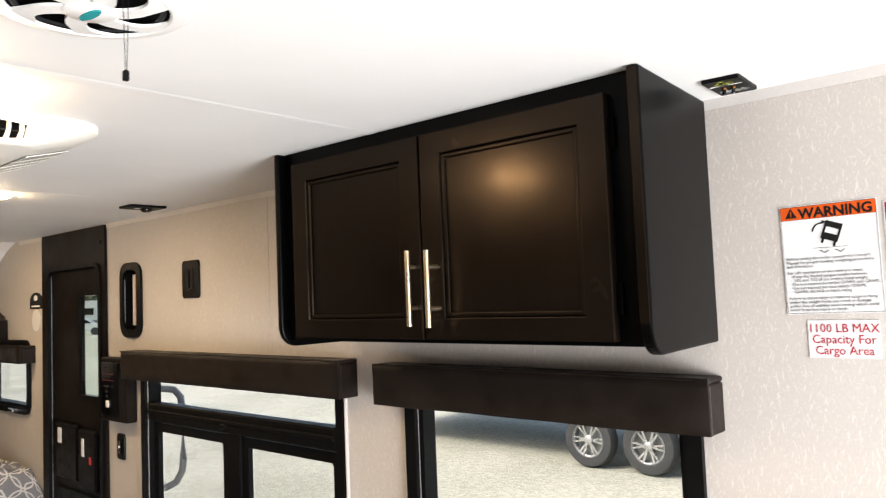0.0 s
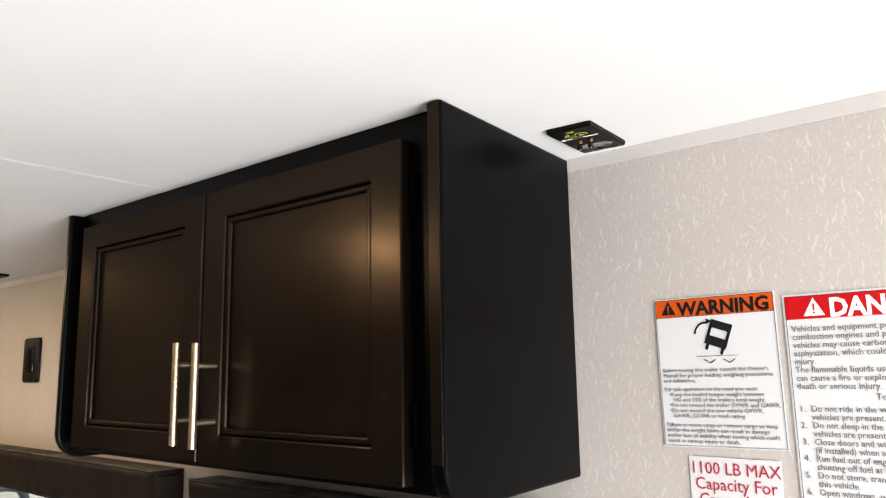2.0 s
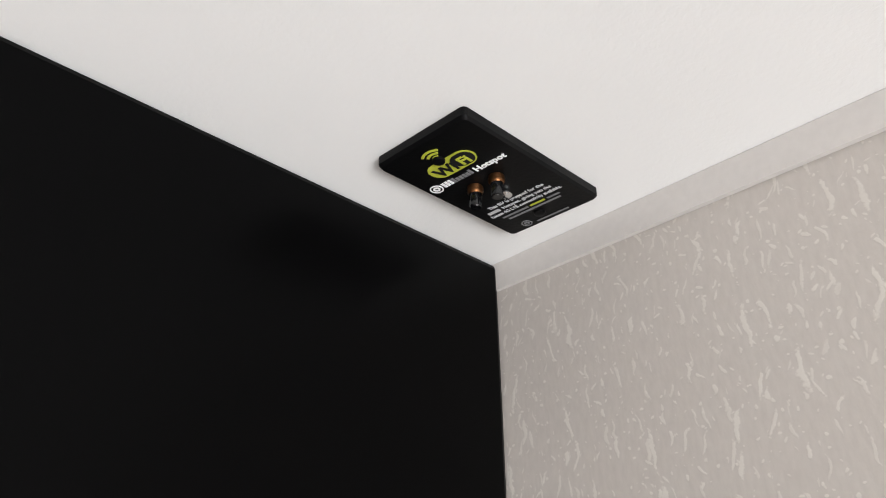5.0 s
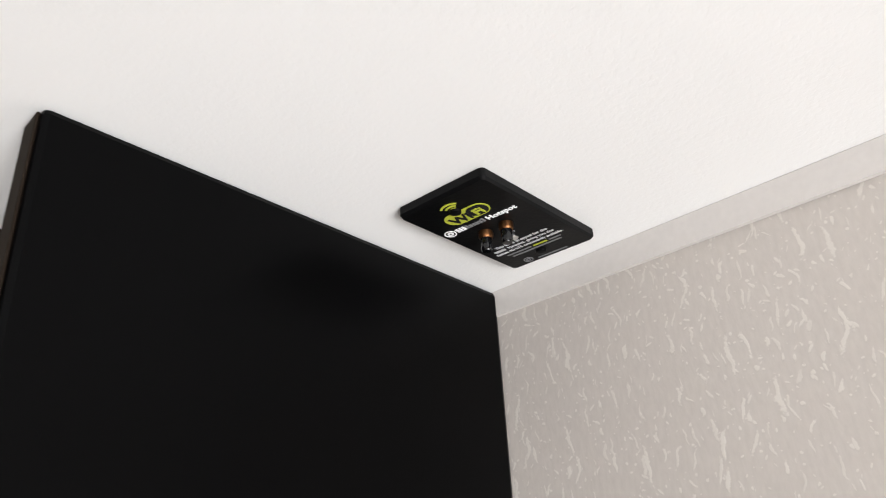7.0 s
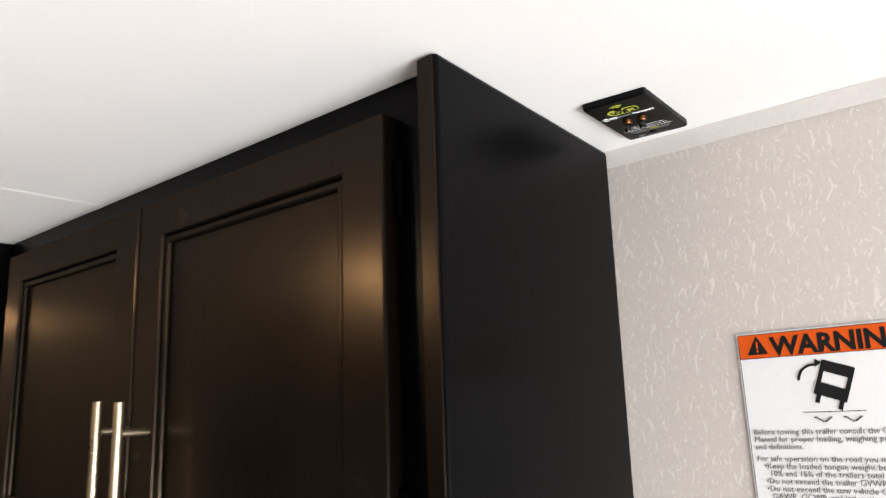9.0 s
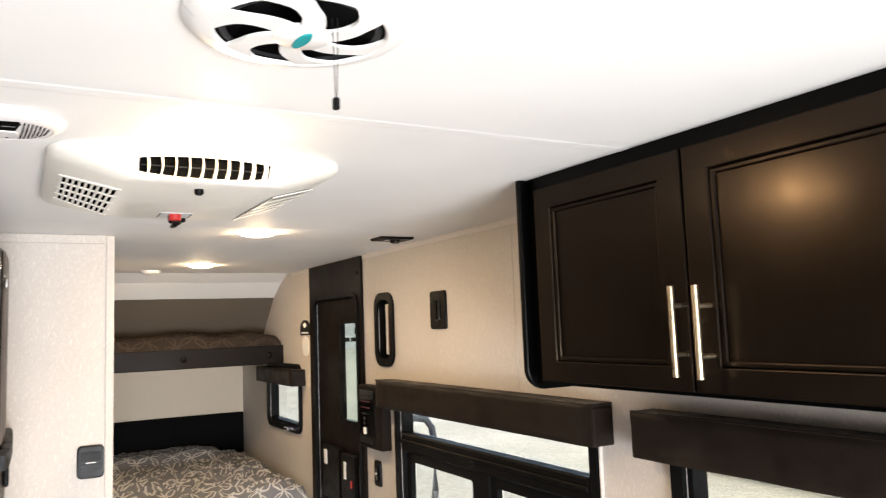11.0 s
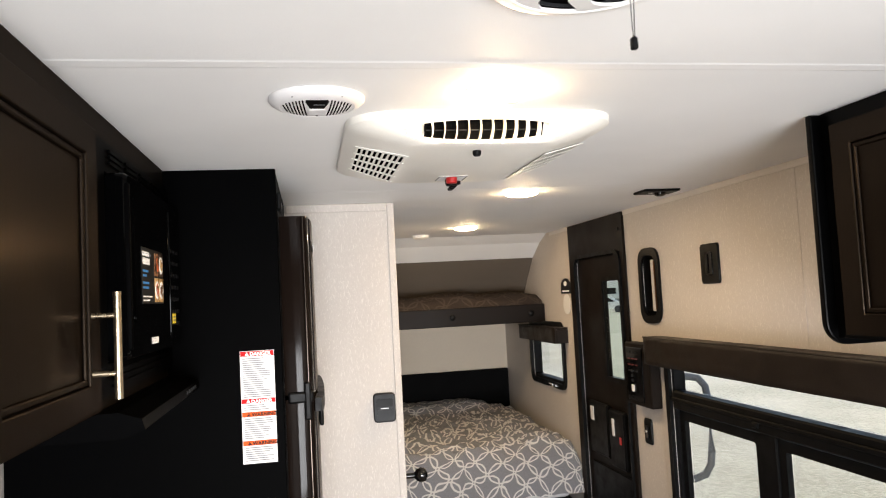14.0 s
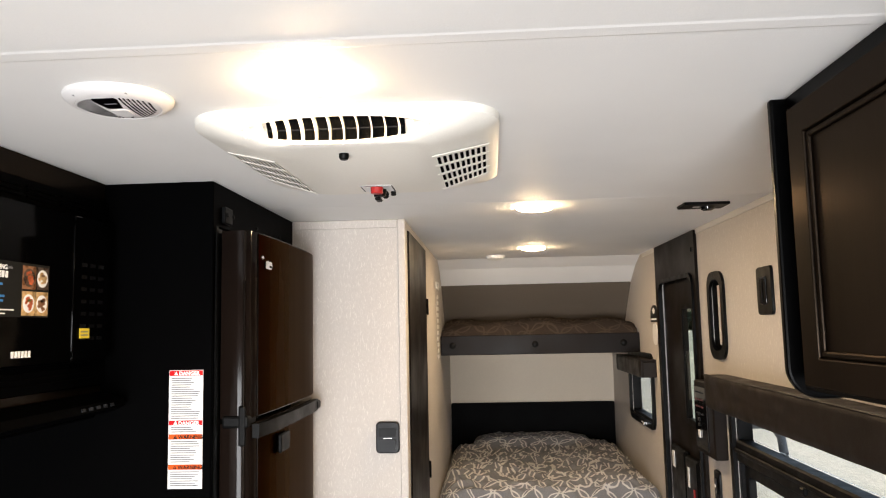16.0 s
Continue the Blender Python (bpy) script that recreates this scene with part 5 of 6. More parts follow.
for k in range(6):
    a0 = 2 * math.pi * k / 6 + 0.35
    bm = bmesh.new()
    edge_a, edge_b = [], []
    for i in range(11):
        f = i / 10
        r = 0.028 + 0.080 * f
        a = a0 + 0.62 * f ** 1.4
        half = 0.0125 + 0.003 * (1 - f) + 0.02 * max(0, f - 0.6) ** 1.6 * 4.0
        z = 0.034 - 0.006 * f * f
        edge_a.append((r, a - half / r, z)), edge_b.append((r, a + half / r, z))
    grid = [[bm.verts.new(m @ Vector((r * math.cos(a), r * math.sin(a), z - d))) for r, a, z in e] for e, d in ((edge_a, 0.0), (edge_b, 0.0), (edge_b, 0.006), (edge_a, 0.006))]
    for p in range(4):
        for i in range(10):
            bm.faces.new((grid[p][i], grid[p][i + 1], grid[(p + 1) % 4][i + 1], grid[(p + 1) % 4][i]))
    bm.faces.new([g[0] for g in grid]), bm.faces.new([g[-1] for g in grid])
    part("spoke", bm, WHITE_PLASTIC, sp, smooth=True)
part("hub", lathe([(0.034, 0.026), (0.036, 0.034), (0.032, 0.038), (0, 0.039)], m, 36), WHITE_PLASTIC, sp, smooth=True)
part("badge", lathe([(0.026, 0.0385), (0.024, 0.041), (0, 0.042)], m @ pose(0, 0, 0, 0, 0, 20), 30, squash=0.32), TEAL, sp, "teal oval badge", smooth=True)
cord = part("pull_cord", tube([(-0.659, 0.376, TOP - 0.022), (-0.660, 0.3775, 1.93), (-0.661, 0.379, 1.876)], 0.0005, 6), BLACK_PLASTIC, sp, "thin dark pull cord")
part("pull_cord", tube([(-0.656, 0.381, TOP - 0.022), (-0.6575, 0.381, 1.93), (-0.660, 0.380, 1.876)], 0.0005, 6), BLACK_PLASTIC, sp)
part("cord_tip", box(-0.664, -0.6575, 0.376, 0.3825, 1.864, 1.8765, 0.0012), BLACK_PLASTIC, cord, "black tip")

# ceiling plates
pv = thing("ceiling_plate", (-2.52, 1.33, TOP), "flat black plate with a small raised lens on the ceiling", "ceiling plate")
part("plate", prism(round_rect(0.10, 0.14, 0.006), 0.008, on_ceiling(-2.52, 1.332, TOP - 0.0005), bevel=0.002), BLACK_PLASTIC, pv)
part("lens", lathe([(0.022, 0), (0.02, 0.008), (0.012, 0.012), (0, 0.013)], on_ceiling(-2.52, 1.345, TOP - 0.009), 20), GLOSS_BLACK, pv, smooth=True)
part("mark", box(-2.525, -2.510, 1.30, 1.318, TOP - 0.0098, TOP - 0.009), WHITE_PRINT, pv)

WX, WY = -0.334, 1.385
wf = thing("hotspot_plate", (WX, WY, TOP), "black wireless hotspot plate with lime logo and antenna sockets", "ceiling plate")
part("plate", prism(round_rect(0.068, 0.119, 0.003), 0.007, on_ceiling(WX, WY, TOP - 0.0005, 3), bevel=0.002), BLACK_PLASTIC, wf)
# printed face: reads with its top toward the room
m = Matrix(((1, 0, 0, WX), (0, 1, 0, WY), (0, 0, 1, TOP - 0.0077), (0, 0, 0, 1))) @ pose(0, 0, 0, 0, 0, 3) @ Matrix(((1, 0, 0, 0), (0, -1, 0, 0), (0, 0, -1, 0), (0, 0, 0, 1)))
part("logo", prism(round_rect(0.033, 0.0145, 0.0072), 0.0003, m @ Matrix.Translation((-0.001, 0.0325, 0.0))), LIME_PRINT, wf)
part("logo_half", prism(round_rect(0.0145, 0.0118, 0.0055), 0.0003, m @ Matrix.Translation((0.0072, 0.0325, 0.0004))), BLACK_PRINT, wf)
lettering("logo_text", "Wi", 0.0118, m @ Matrix.Translation((-0.0142, 0.0367, 0.0006)), BLACK_PRINT, wf, bold=0.0003)
lettering("logo_text", "Fi", 0.0105, m @ Matrix.Translation((0.0036, 0.0365, 0.0008)), LIME_PRINT, wf, bold=0.0003)
for r in (0.0028, 0.0058, 0.0088):
    a = [math.pi * (0.26 + 0.48 * i / 8) for i in range(9)]
    part("signal_arc", prism([((r + 0.0008) * math.cos(t) - 0.0025, (r + 0.0008) * math.sin(t) + 0.0415) for t in a] + [((r - 0.0008) * math.cos(t) - 0.0025, (r - 0.0008) * math.sin(t) + 0.0415) for t in reversed(a)], 0.0003, m), LIME_PRINT, wf)


def hoop(r0, r1, x, y):
    ring = [2 * math.pi * i / 20 for i in range(20)]
    return ring_prism([(r0 * math.cos(t), r0 * math.sin(t)) for t in ring], [(r1 * math.cos(t), r1 * math.sin(t)) for t in ring], 0.0003, m @ Matrix.Translation((x, y, 0)))


part("brand_mark", hoop(0.0042, 0.0034, -0.0262, 0.0195), WHITE_PRINT, wf)
part("brand_mark", hoop(0.0022, 0.0010, -0.0262, 0.0195), WHITE_PRINT, wf)
for k in range(9):
    tall = 0.0048 if k in (0, 1, 2, 3, 8) else 0.0034
    x = -0.0208 + k * 0.0026
    part("word_block", prism([(x, 0.0172), (x + 0.0018, 0.0172), (x + 0.0018, 0.0172 + tall), (x, 0.0172 + tall)], 0.0003, m), WHITE_PRINT if k < 3 else GREY_PRINT, wf)
lettering("name_text", "Hotspot", 0.0066, m @ Matrix.Translation((0.0036, 0.0222, 0.0002)), WHITE_PRINT, wf, bold=0.0001)
lettering("small_print", "This RV is prepped for the", 0.0042, m @ Matrix.Translation((0.0, -0.0185, 0.0002)), PALE_PRINT, wf, "CENTER", squeeze=0.93)
lettering("small_print", "Hotspot, giving you the", 0.0042, m @ Matrix.Translation((0.0045, -0.0232, 0.0002)), PALE_PRINT, wf, "CENTER", squeeze=0.93)
part("word_bar", prism([(-0.0255, -0.0268), (-0.0165, -0.0268), (-0.0165, -0.0242), (-0.0255, -0.0242)], 0.0003, m), PALE_PRINT, wf)
lettering("small_print", "fastest 4G LTE connectivity available.", 0.0042, m @ Matrix.Translation((0.0, -0.0280, 0.0002)), PALE_PRINT, wf, "CENTER", squeeze=0.86)
for y, spans in ((-0.0345, ((-0.022, -0.002, GREY_PRINT), (0.0, 0.011, LIME_PRINT), (0.013, 0.022, GREY_PRINT))), (-0.0382, ((-0.020, 0.020, GREY_PRINT),))):
    for x0, x1, ink in spans:
        part("print_line", prism([(x0, y - 0.0016), (x1, y - 0.0016), (x1, y), (x0, y)], 0.0003, m), ink, wf)
part("brand_mark", hoop(0.0036, 0.0029, -0.016, -0.0515), GREY_PRINT, wf)
part("brand_mark", hoop(0.0018, 0.0010, -0.016, -0.0515), GREY_PRINT, wf)
part("print_line", prism([(-0.009, -0.0545), (0.015, -0.0545), (0.015, -0.0532), (-0.009, -0.0532)], 0.0003, m), GREY_PRINT, wf)
for x in (-0.0085, 0.0080):
    s = part("antenna_socket", lathe([(0.0046, 0), (0.0046, 0.004), (0.0040, 0.005)], m @ Matrix.Translation((x, 0.0055, 0.0004)), 18), COPPER, wf, "copper antenna socket", smooth=True)
    part("socket_cap", lathe([(0.0036, 0.005), (0.0036, 0.0125), (0.0030, 0.0138), (0, 0.0138)], m @ Matrix.Translation((x, 0.0055, 0.0004)), 18), GLOSS_BLACK, s, smooth=True)
    for z in (0.0012, 0.0028):
        part("thread", lathe([(0.0049, z), (0.0050, z + 0.0004), (0.0049, z + 0.0008)], m @ Matrix.Translation((x, 0.0055, 0.0004)), 18), COPPER, s, smooth=True)
screw = part("screw", lathe([(0.0042, 0), (0.0042, 0.0012), (0.0026, 0.0026), (0, 0.003)], m @ Matrix.Translation((-0.001, -0.0128, 0.0004)), 14), CHROME, wf, "bright screw", smooth=True)
part("screw_slot", box(-0.0004, 0.0004, -0.003, 0.003, 0, 0.0004), BLACK_PRINT, screw).data.transform(m @ Matrix.Translation((-0.001, -0.0128, 0.0033)))
for p in ((-0.003, 0.041), (-0.001, -0.0455)):
    part("screw", lathe([(0.0038, 0), (0.0036, 0.0015), (0, 0.0022)], m @ Matrix.Translation((p[0], p[1], 0.0002)), 14), BLACK_PLASTIC, wf, smooth=True)

# ---- air conditioner ----
AX0, AX1, AY0, AY1 = -1.97, -1.335, 0.140, 0.677
AC = (AY0 + AY1) / 2
ac = thing("air_conditioner", (-1.6, AC, TOP), "cream ceiling air conditioner with louvre and side grilles", "air conditioner")
bm = bmesh.new()


def ac_loop(rear, front, side, z, r):
    x0, x1, y0, y1 = AX0 + front, AX1 - rear, AY0 + side, AY1 - side
    return [bm.verts.new(((x0 + x1) / 2 + px, (y0 + y1) / 2 + py, z)) for px, py in round_rect(x1 - x0, y1 - y0, r, 6)]


loops = [ac_loop(0, 0, 0, TOP - 0.0005, 0.09), ac_loop(0.002, 0.0, 0.0, TOP - 0.014, 0.09), ac_loop(0.008, 0.014, 0.012, TOP - 0.022, 0.085), ac_loop(0.018, 0.06, 0.055, TOP - 0.037, 0.07), ac_loop(0.031, 0.12, 0.115, TOP - 0.0555, 0.05), ac_loop(0.042, 0.136, 0.132, TOP - 0.0585, 0.045)]
n = len(loops[0])
for p, q in zip(loops, loops[1:]):
    for i in range(n):
        bm.faces.new((p[i], p[(i + 1) % n], q[(i + 1) % n], q[i]))
bm.faces.new(loops[-1]), bm.faces.new(loops[0])
bmesh.ops.recalc_face_normals(bm, faces=bm.faces[:])
# louvre in the steep rear face: local x along the face, y up, z out toward the rear
lean = math.degrees(math.atan2(0.023, 0.0335))
lm = facing_rear(AX1 - 0.0185, AC - 0.007, TOP - 0.0375) @ pose(0, 0, 0, lean, 0, 0)


def lens(w, h, power=1.0):
    return [(w * math.cos(t), h * math.copysign(abs(math.sin(t)) ** power, math.sin(t))) for t in [2 * math.pi * i / 48 for i in range(48)]]


def cut_away(bm, tool):
    """The first mesh with the second taken out of it."""
    obs = []
    for b in (bm, tool):
        me = bpy.data.meshes.new("blank")
        b.to_mesh(me), b.free()
        ob = bpy.data.objects.new("blank", me)
        scene.collection.objects.link(ob)
        obs.append(ob)
    cut = obs[0].modifiers.new("cut", "BOOLEAN")
    cut.object, cut.operation, cut.solver = obs[1], "DIFFERENCE", "EXACT"
    made = bmesh.new()
    made.from_mesh(obs[0].evaluated_get(bpy.context.evaluated_depsgraph_get()).to_mesh())
    for ob in obs:
        bpy.data.objects.remove(ob)
    return made


# the pocket behind the louvre narrows inward
tool = bmesh.new()
rims = [[tool.verts.new(lm @ Vector((x, y, z))) for x, y in lens(w, h)] for w, h, z in ((0.174, 0.0255, 0.02), (0.166, 0.0245, 0.0), (0.154, 0.0215, -0.012), (0.128, 0.018, -0.024))]
for p, q in zip(rims, rims[1:]):
    for k in range(48):
        tool.faces.new((p[k], p[(k + 1) % 48], q[(k + 1) % 48], q[k]))
tool.faces.new(rims[0]), tool.faces.new(rims[-1])
bmesh.ops.recalc_face_normals(tool, faces=tool.faces[:])
shell = part("shell", cut_away(bm, tool), CREAM_PLASTIC, ac)
for poly in shell.data.polygons:
    poly.use_smooth = True
shell.data.set_sharp_from_angle(angle=radians(38))
# two near-black sheets give the pocket its shade by colour
part("louvre_shade", prism([(max(-0.116, min(0.116, x)), y) for x, y in lens(0.15, 0.0175, 0.8)], 0.0012, lm @ Matrix.Translation((0, 0, -0.0238))), OPENING_SHADE, ac, "near-black sheet for the shade inside the louvre")
part("louvre_mouth_shade", prism([(max(-0.117, min(0.117, x)), y) for x, y in lens(0.15, 0.0215, 0.8)], 0.0012, lm @ Matrix.Translation((0, 0, -0.0125))), OPENING_SHADE, ac, "near-black sheet for the shade inside the louvre")
for k in range(14):
    u = -0.1495 + 0.023 * k
    h = 0.0255 * math.sqrt(max(0.02, 1 - (u / 0.160) ** 2))
    f = lm @ Matrix.Translation((u, 0, -0.0105)) @ pose(0, 0, 0, 0, u * 160, 0)
    bm = bmesh.new()
    rows = []
    for q in range(7):
        v = -1 + 2 * q / 6
        bow = 0.0035 * (1 - v * v)
        rows.append([bm.verts.new(f @ Vector((bow + a, v * h, z))) for a, z in ((-0.0011, 0.0), (0.0011, 0.0), (0.0008, 0.0115), (-0.0008, 0.0115))])
    for p, q in zip(rows, rows[1:]):
        for e in range(4):
            bm.faces.new((p[e], p[(e + 1) % 4], q[(e + 1) % 4], q[e]))
    bm.faces.new(rows[0]), bm.faces.new(rows[-1])
    part("fin", bm, CREAM_PLASTIC, ac, smooth=True)
part("louvre_bar", prism([(-0.114, -0.001), (0.114, -0.001), (0.114, 0.001), (-0.114, 0.001)], 0.001, lm @ Matrix.Translation((0, -0.001, -0.0108))), SLATE_PLASTIC, ac)
# side grilles on the sloping flanks
for s in (-1, 1):
    def flank(u, v, lift=0.0):
        """u runs from the flat face out to the rim, v from the rear to the front."""
        x = (-1.478 - 0.040 * u) + v * (-0.318 + 0.058 * u)
        return Vector((x, 0.411 + s * (0.149 + 0.094 * u), TOP - 0.0556 + 0.0290 * u - lift))

    def slab(corners, lift, thick):
        bm = bmesh.new()
        hi = [bm.verts.new(flank(u, v, lift)) for u, v in corners]
        lo = [bm.verts.new(flank(u, v, lift + thick)) for u, v in corners]
        for i in range(len(corners)):
            j = (i + 1) % len(corners)
            bm.faces.new((hi[i], hi[j], lo[j], lo[i]))
        bm.faces.new(hi), bm.faces.new(lo)
        return bm

    # near-black sheet stands for the shade behind the grille bars
    part("grille_shade", slab([(0, 0), (1, 0), (1, 1), (0, 1)], 0.0015, 0.001), OPENING_SHADE, ac)
    for k in range(5):
        v = k / 4
        part("grille_bar", slab([(-0.05, v - 0.022), (1.05, v - 0.022), (1.05, v + 0.022), (-0.05, v + 0.022)], 0.0028, 0.002), CREAM_PLASTIC, ac)
    for k in range(10):
        u = k / 9
        part("grille_bar", slab([(u - 0.022, -0.02), (u + 0.022, -0.02), (u + 0.022, 1.02), (u - 0.022, 1.02)], 0.0027, 0.0018), CREAM_PLASTIC, ac)
part("sensor", lathe([(0.009, 0), (0.009, 0.008), (0.006, 0.012), (0, 0.012)], on_ceiling(-1.435, AC - 0.0075, TOP - 0.0575), 12), BLACK_PLASTIC, ac, "small dark button", smooth=True)
part("dial_plate", box(-1.80, -1.735, 0.377, 0.447, TOP - 0.0598, TOP - 0.0588), PAPER, ac, "printed dial plate")
for y in (0.377, 0.4445):
    part("dial_mark", box(-1.80, -1.735, y, y + 0.0025, TOP - 0.0603, TOP - 0.0599), BLACK_PRINT, ac)
part("dial_mark", box(-1.7375, -1.735, 0.380, 0.444, TOP - 0.0603, TOP - 0.0599), BLACK_PRINT, ac)
dial = part("dial", lathe([(0.014, 0), (0.0135, 0.012), (0.012, 0.0135), (0, 0.014)], on_ceiling(-1.755, 0.411, TOP - 0.0600), 18), RED_PLASTIC, ac, "red selector dial", smooth=True)
part("dial_skirt", lathe([(0.015, 0), (0.015, 0.008), (0.0125, 0.016), (0, 0.017)], on_ceiling(-1.778, 0.414, TOP - 0.0600), 14), BLACK_PLASTIC, dial)
part("dial_grip", box(-1.790, -1.758, 0.405, 0.419, TOP - 0.087, TOP - 0.0795, 0.003), BLACK_PLASTIC, dial)
part("dial_grip", box(-1.800, -1.788, 0.418, 0.432, TOP - 0.078, TOP - 0.0605, 0.004), BLACK_PLASTIC, dial)
part("screw", lathe([(0.006, 0), (0.006, 0.009), (0, 0.011)], on_ceiling(-1.815, 0.440, TOP - 0.0583), 12), BLACK_PLASTIC, ac, smooth=True)

# ---- outside ----
single("ground", box(-400, 400, -400, 400, -0.75, -0.70), GRAVEL, "pale gravel yard reaching to the horizon", "ground", kind="structure")


def wheel(x, y, parent):
    m = Matrix(((1, 0, 0, x), (0, 0, -1, y), (0, 1, 0, -0.345), (0, 0, 0, 1)))
    w = part("wheel", lathe([(0.215, 0.0), (0.30, -0.005), (0.335, 0.02), (0.352, 0.05), (0.355, 0.12), (0.352, 0.17), (0.33, 0.205), (0.285, 0.215), (0.225, 0.205), (0.215, 0.18)], m, 48), RUBBER, parent, "black tyre on alloy wheel", smooth=True)
    part("rim", lathe([(0.218, 0.19), (0.222, 0.207), (0.212, 0.210), (0.200, 0.19), (0.195, 0.12), (0, 0.11)], m, 48), GREY_PLASTIC, w, smooth=True)
    for k in range(6):
        for d in (-0.16, 0.16):
            a = 2 * math.pi * k / 6 + d
            b = 2 * math.pi * k / 6 + d * 0.55
            p, q = Vector((0.05 * math.cos(b), 0.05 * math.sin(b), 0.185)), Vector((0.208 * math.cos(a), 0.208 * math.sin(a), 0.20))
            side = Vector((-math.sin(a), math.cos(a), 0)) * 0.011
            bm = bmesh.new()
            pts = [p - side, p + side, q + side, q - side]
            lo = [bm.verts.new(m @ (v - Vector((0, 0, 0.02)))) for v in pts]
            hi = [bm.verts.new(m @ v) for v in pts]
            for i in range(4):
                bm.faces.new((lo[i], lo[(i + 1) % 4], hi[(i + 1) % 4], hi[i]))
            bm.faces.new(hi), bm.faces.new(lo)
            part("spoke", bm, ALLOY, w)
    part("outer_ring", lathe([(0.20, 0.195), (0.218, 0.205), (0.222, 0.198), (0.205, 0.185)], m, 48), ALLOY, w, smooth=True)
    part("hub_cap", lathe([(0.062, 0.16), (0.058, 0.195), (0.03, 0.205), (0, 0.206)], m, 24), ALLOY, w, smooth=True)


tr = thing("parked_trailer", (-4.5, 9.6, -0.70), "white parked travel trailer standing on tandem alloy wheels", "trailer")
part("body", box(-9.5, 0.5, 8.45, 10.8, -0.02, 2.5, 0.05, 2), TRAILER_WHITE, tr)
part("skirt", box(-9.4, 0.4, 8.44, 8.449, -0.02, 0.35), GREY_PLASTIC, tr)
part("chassis", box(-9.0, 0.2, 8.7, 10.5, -0.18, -0.021), BLACK_PLASTIC, tr)
wheel(-4.90, 8.62, tr)
wheel(-4.07, 8.62, tr)

gh = thing("grab_handle", (-2.9, 1.6, 0.8), "grey curved grab handle outside beside the window", "grab handle")
pts = [(-2.92, 1.535, 1.24), (-2.90, 1.60, 1.245), (-2.86, 1.63, 1.24), (-2.825, 1.64, 1.21), (-2.81, 1.64, 1.16), (-2.81, 1.64, 0.95), (-2.82, 1.64, 0.90), (-2.85, 1.63, 0.85), (-2.89, 1.60, 0.825), (-2.92, 1.535, 0.82)]
part("bar", tube(pts, 0.015, 12), GREY_PLASTIC, gh, smooth=True)

# far things seen through the door's window
CAR_PAINT = noisy("white_car_paint", (0.75, 0.75, 0.75), 0.25, 0.04, 2, 60, bumped=0.0)
FOLIAGE = noisy("far_foliage", (0.07, 0.085, 0.045), 0.9, 0.4, 0.4, 3.0, bumped=0.0)


def parked_car(x, y, turn):
    ob = thing("parked_car", (0, 0, 0), "white parked car far off on the gravel", "car")
    m = pose(x, y, -0.70, 0, 0, turn) @ Matrix(((1, 0, 0, 0), (0, 0, -1, 0.85), (0, 1, 0, 0), (0, 0, 0, 1)))
    side = [(-2.2, 0.35), (2.2, 0.35), (2.25, 0.75), (1.35, 0.98), (0.7, 1.45), (-1.1, 1.5), (-1.75, 1.05), (-2.25, 0.95)]
    part("body", prism(side, 1.7, m, bevel=0.06), CAR_PAINT, ob)
    for a in ([(0.62, 1.38), (1.15, 1.02), (0.05, 1.02), (0.05, 1.40)], [(-0.05, 1.40), (-0.05, 1.02), (-1.5, 1.02), (-1.0, 1.42)]):
        part("side_window", prism(a, 1.74, m @ Matrix.Translation((0, 0, -0.02))), GLOSS_BLACK, ob)
    for wx in (-1.4, 1.4):
        for wz in (-0.02, 1.52):
            w = part("wheel", lathe([(0, 0.2), (0.2, 0.2), (0.33, 0.18), (0.33, 0.02), (0.2, 0), (0, 0)], m @ Matrix.Translation((wx, 0.33, wz)), 24), RUBBER, ob)
    return ob


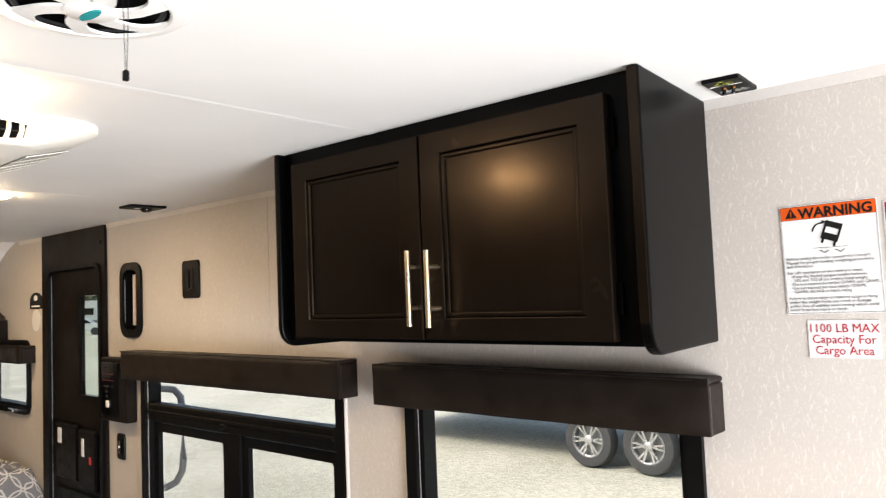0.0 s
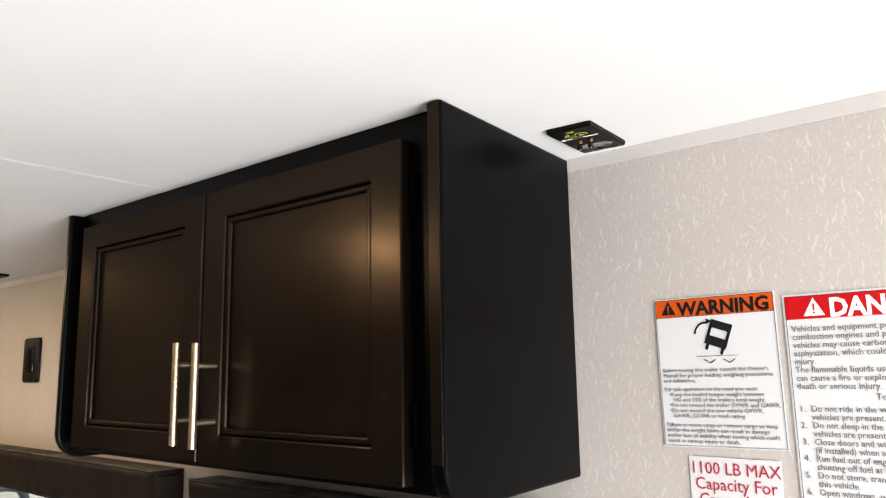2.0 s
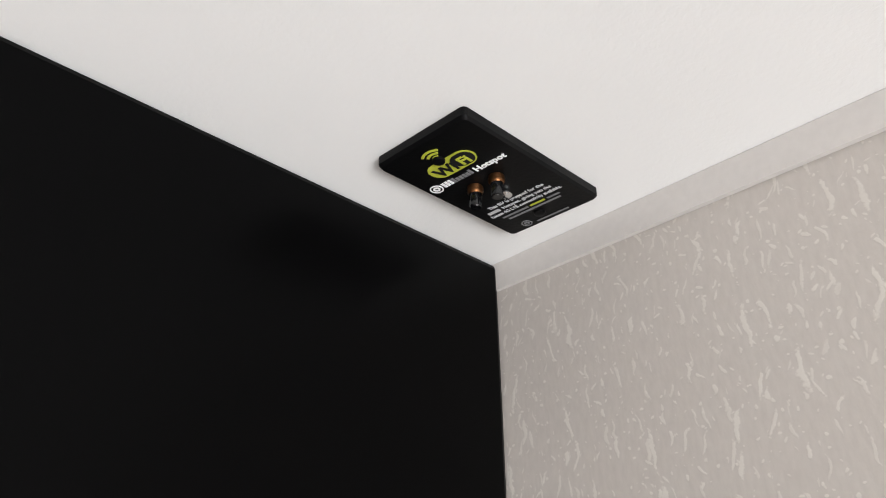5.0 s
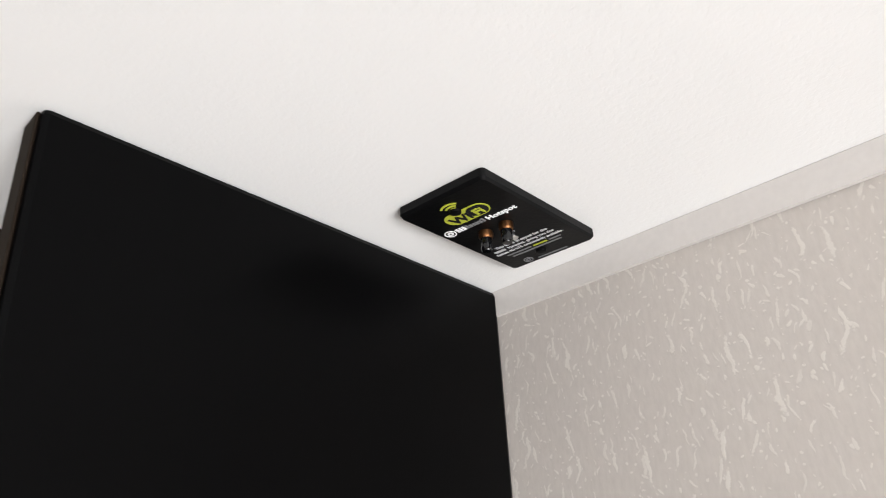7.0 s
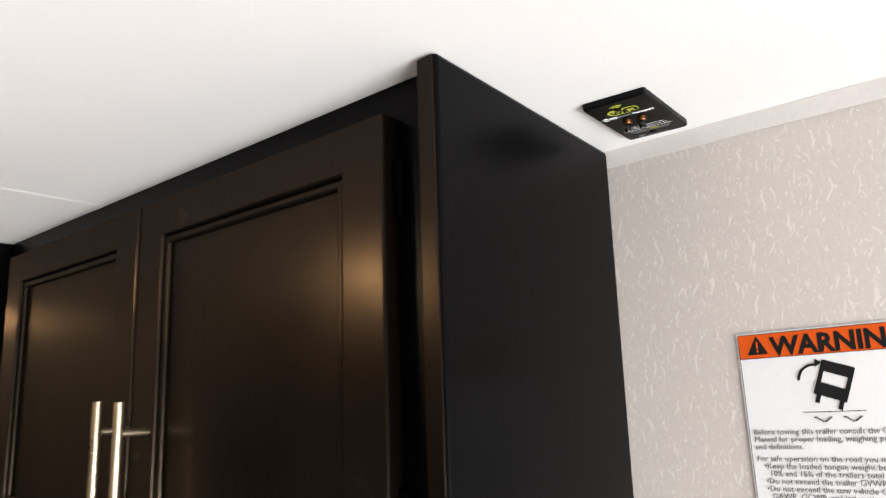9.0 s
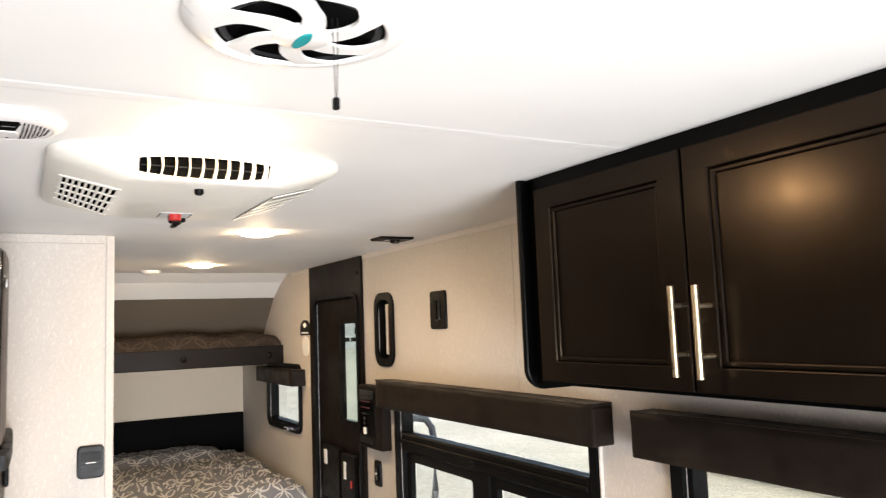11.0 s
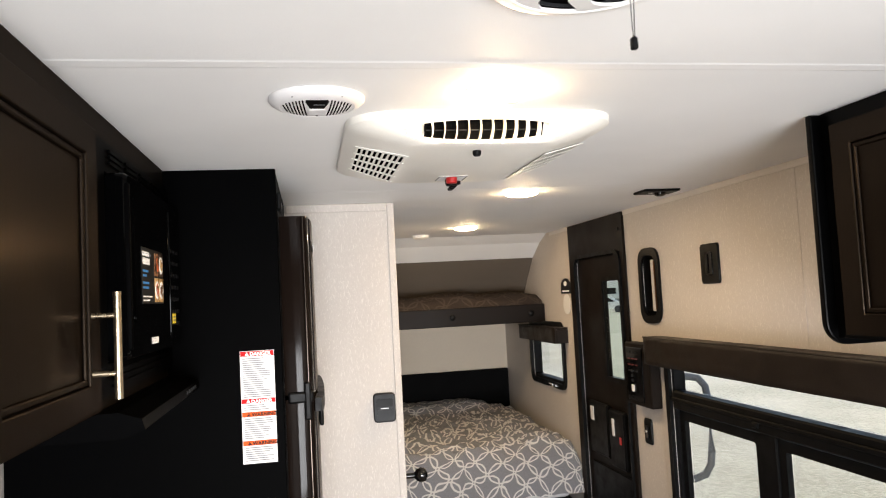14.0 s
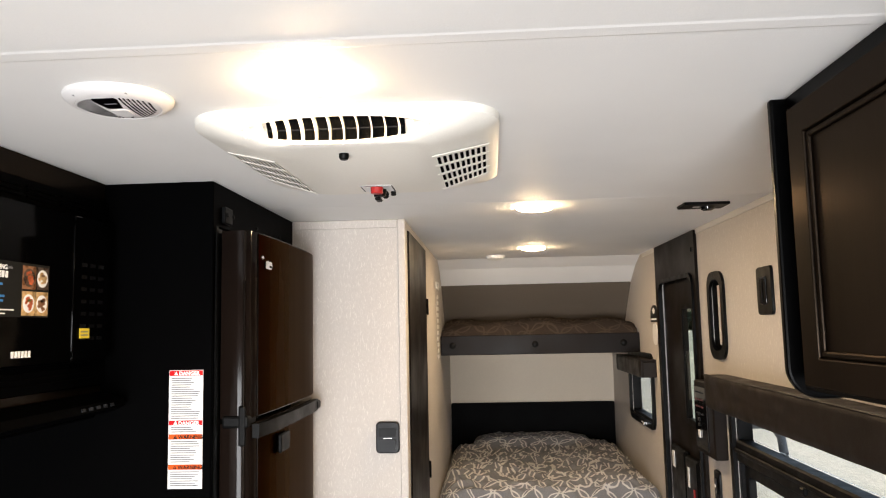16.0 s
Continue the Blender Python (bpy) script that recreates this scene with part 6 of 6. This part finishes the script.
def far_trailer(x, y, turn):
    ob = thing("far_trailer", (x, y, -0.70), "white travel trailer parked far off behind the cars", "trailer")
    m = pose(x, y, -0.70, 0, 0, turn) @ Matrix(((1, 0, 0, 0), (0, 0, -1, 1.2), (0, 1, 0, 0), (0, 0, 0, 1)))
    side = [(-4.4, 0.55), (4.2, 0.55), (4.7, 1.1), (4.6, 2.6), (4.1, 3.1), (-4.2, 3.1), (-4.5, 2.9)]
    part("body", prism(side, 2.4, m, bevel=0.06), TRAILER_WHITE, ob)
    part("stripe", prism([(-4.3, 0.75), (4.3, 0.75), (4.5, 1.05), (-4.35, 1.05)], 2.44, m @ Matrix.Translation((0, 0, -0.02))), GREY_PLASTIC, ob)
    for a in (-3.2, -0.6, 2.0):
        part("side_window", prism([(a, 1.6), (a + 1.1, 1.6), (a + 1.1, 2.3), (a, 2.3)], 2.46, m @ Matrix.Translation((0, 0, -0.03))), GLOSS_BLACK, ob)
    for wx in (-1.0, -0.1):
        for wz in (-0.04, 2.2):
            part("wheel", lathe([(0, 0.22), (0.2, 0.22), (0.36, 0.2), (0.36, 0.02), (0.2, 0), (0, 0)], m @ Matrix.Translation((wx, 0.36, wz)), 24), RUBBER, ob)
    return ob


far_trailer(-80, 37, 65)
far_trailer(-88, 46, 62)
parked_car(-57.5, 29.4, 30)
parked_car(-66, 27.3, 60)
parked_car(-70, 37.5, 20)
rng = random.Random(12)
verts, faces = [], []
for k in range(1500):
    a = radians(132 + 58 * rng.random())
    d = 190 + 30 * rng.random()
    c = Vector((d * math.cos(a), d * math.sin(a), -0.5 + 6.5 * rng.random() ** 1.3 * (0.7 + 0.5 * noise.noise(Vector((a * 14, 0, 0))))))
    r = 1.0 + 1.6 * rng.random()
    at = len(verts)
    pts = [Vector((rng.uniform(-1, 1), rng.uniform(-1, 1), rng.uniform(-0.8, 0.8))).normalized() * r for _ in range(6)]
    verts += [tuple(c + p) for p in pts]
    faces += [(at, at + 1, at + 2), (at + 2, at + 3, at + 4), (at + 4, at + 5, at), (at + 1, at + 3, at + 5), (at, at + 3, at + 2), (at + 1, at + 4, at + 5)]
me = bpy.data.meshes.new("far_woods")
me.from_pydata(verts, [], faces)
me.materials.append(FOLIAGE)
tagged(new("far_woods", me), "dark green woods along the far edge of the yard", "woods", kind="stuff")
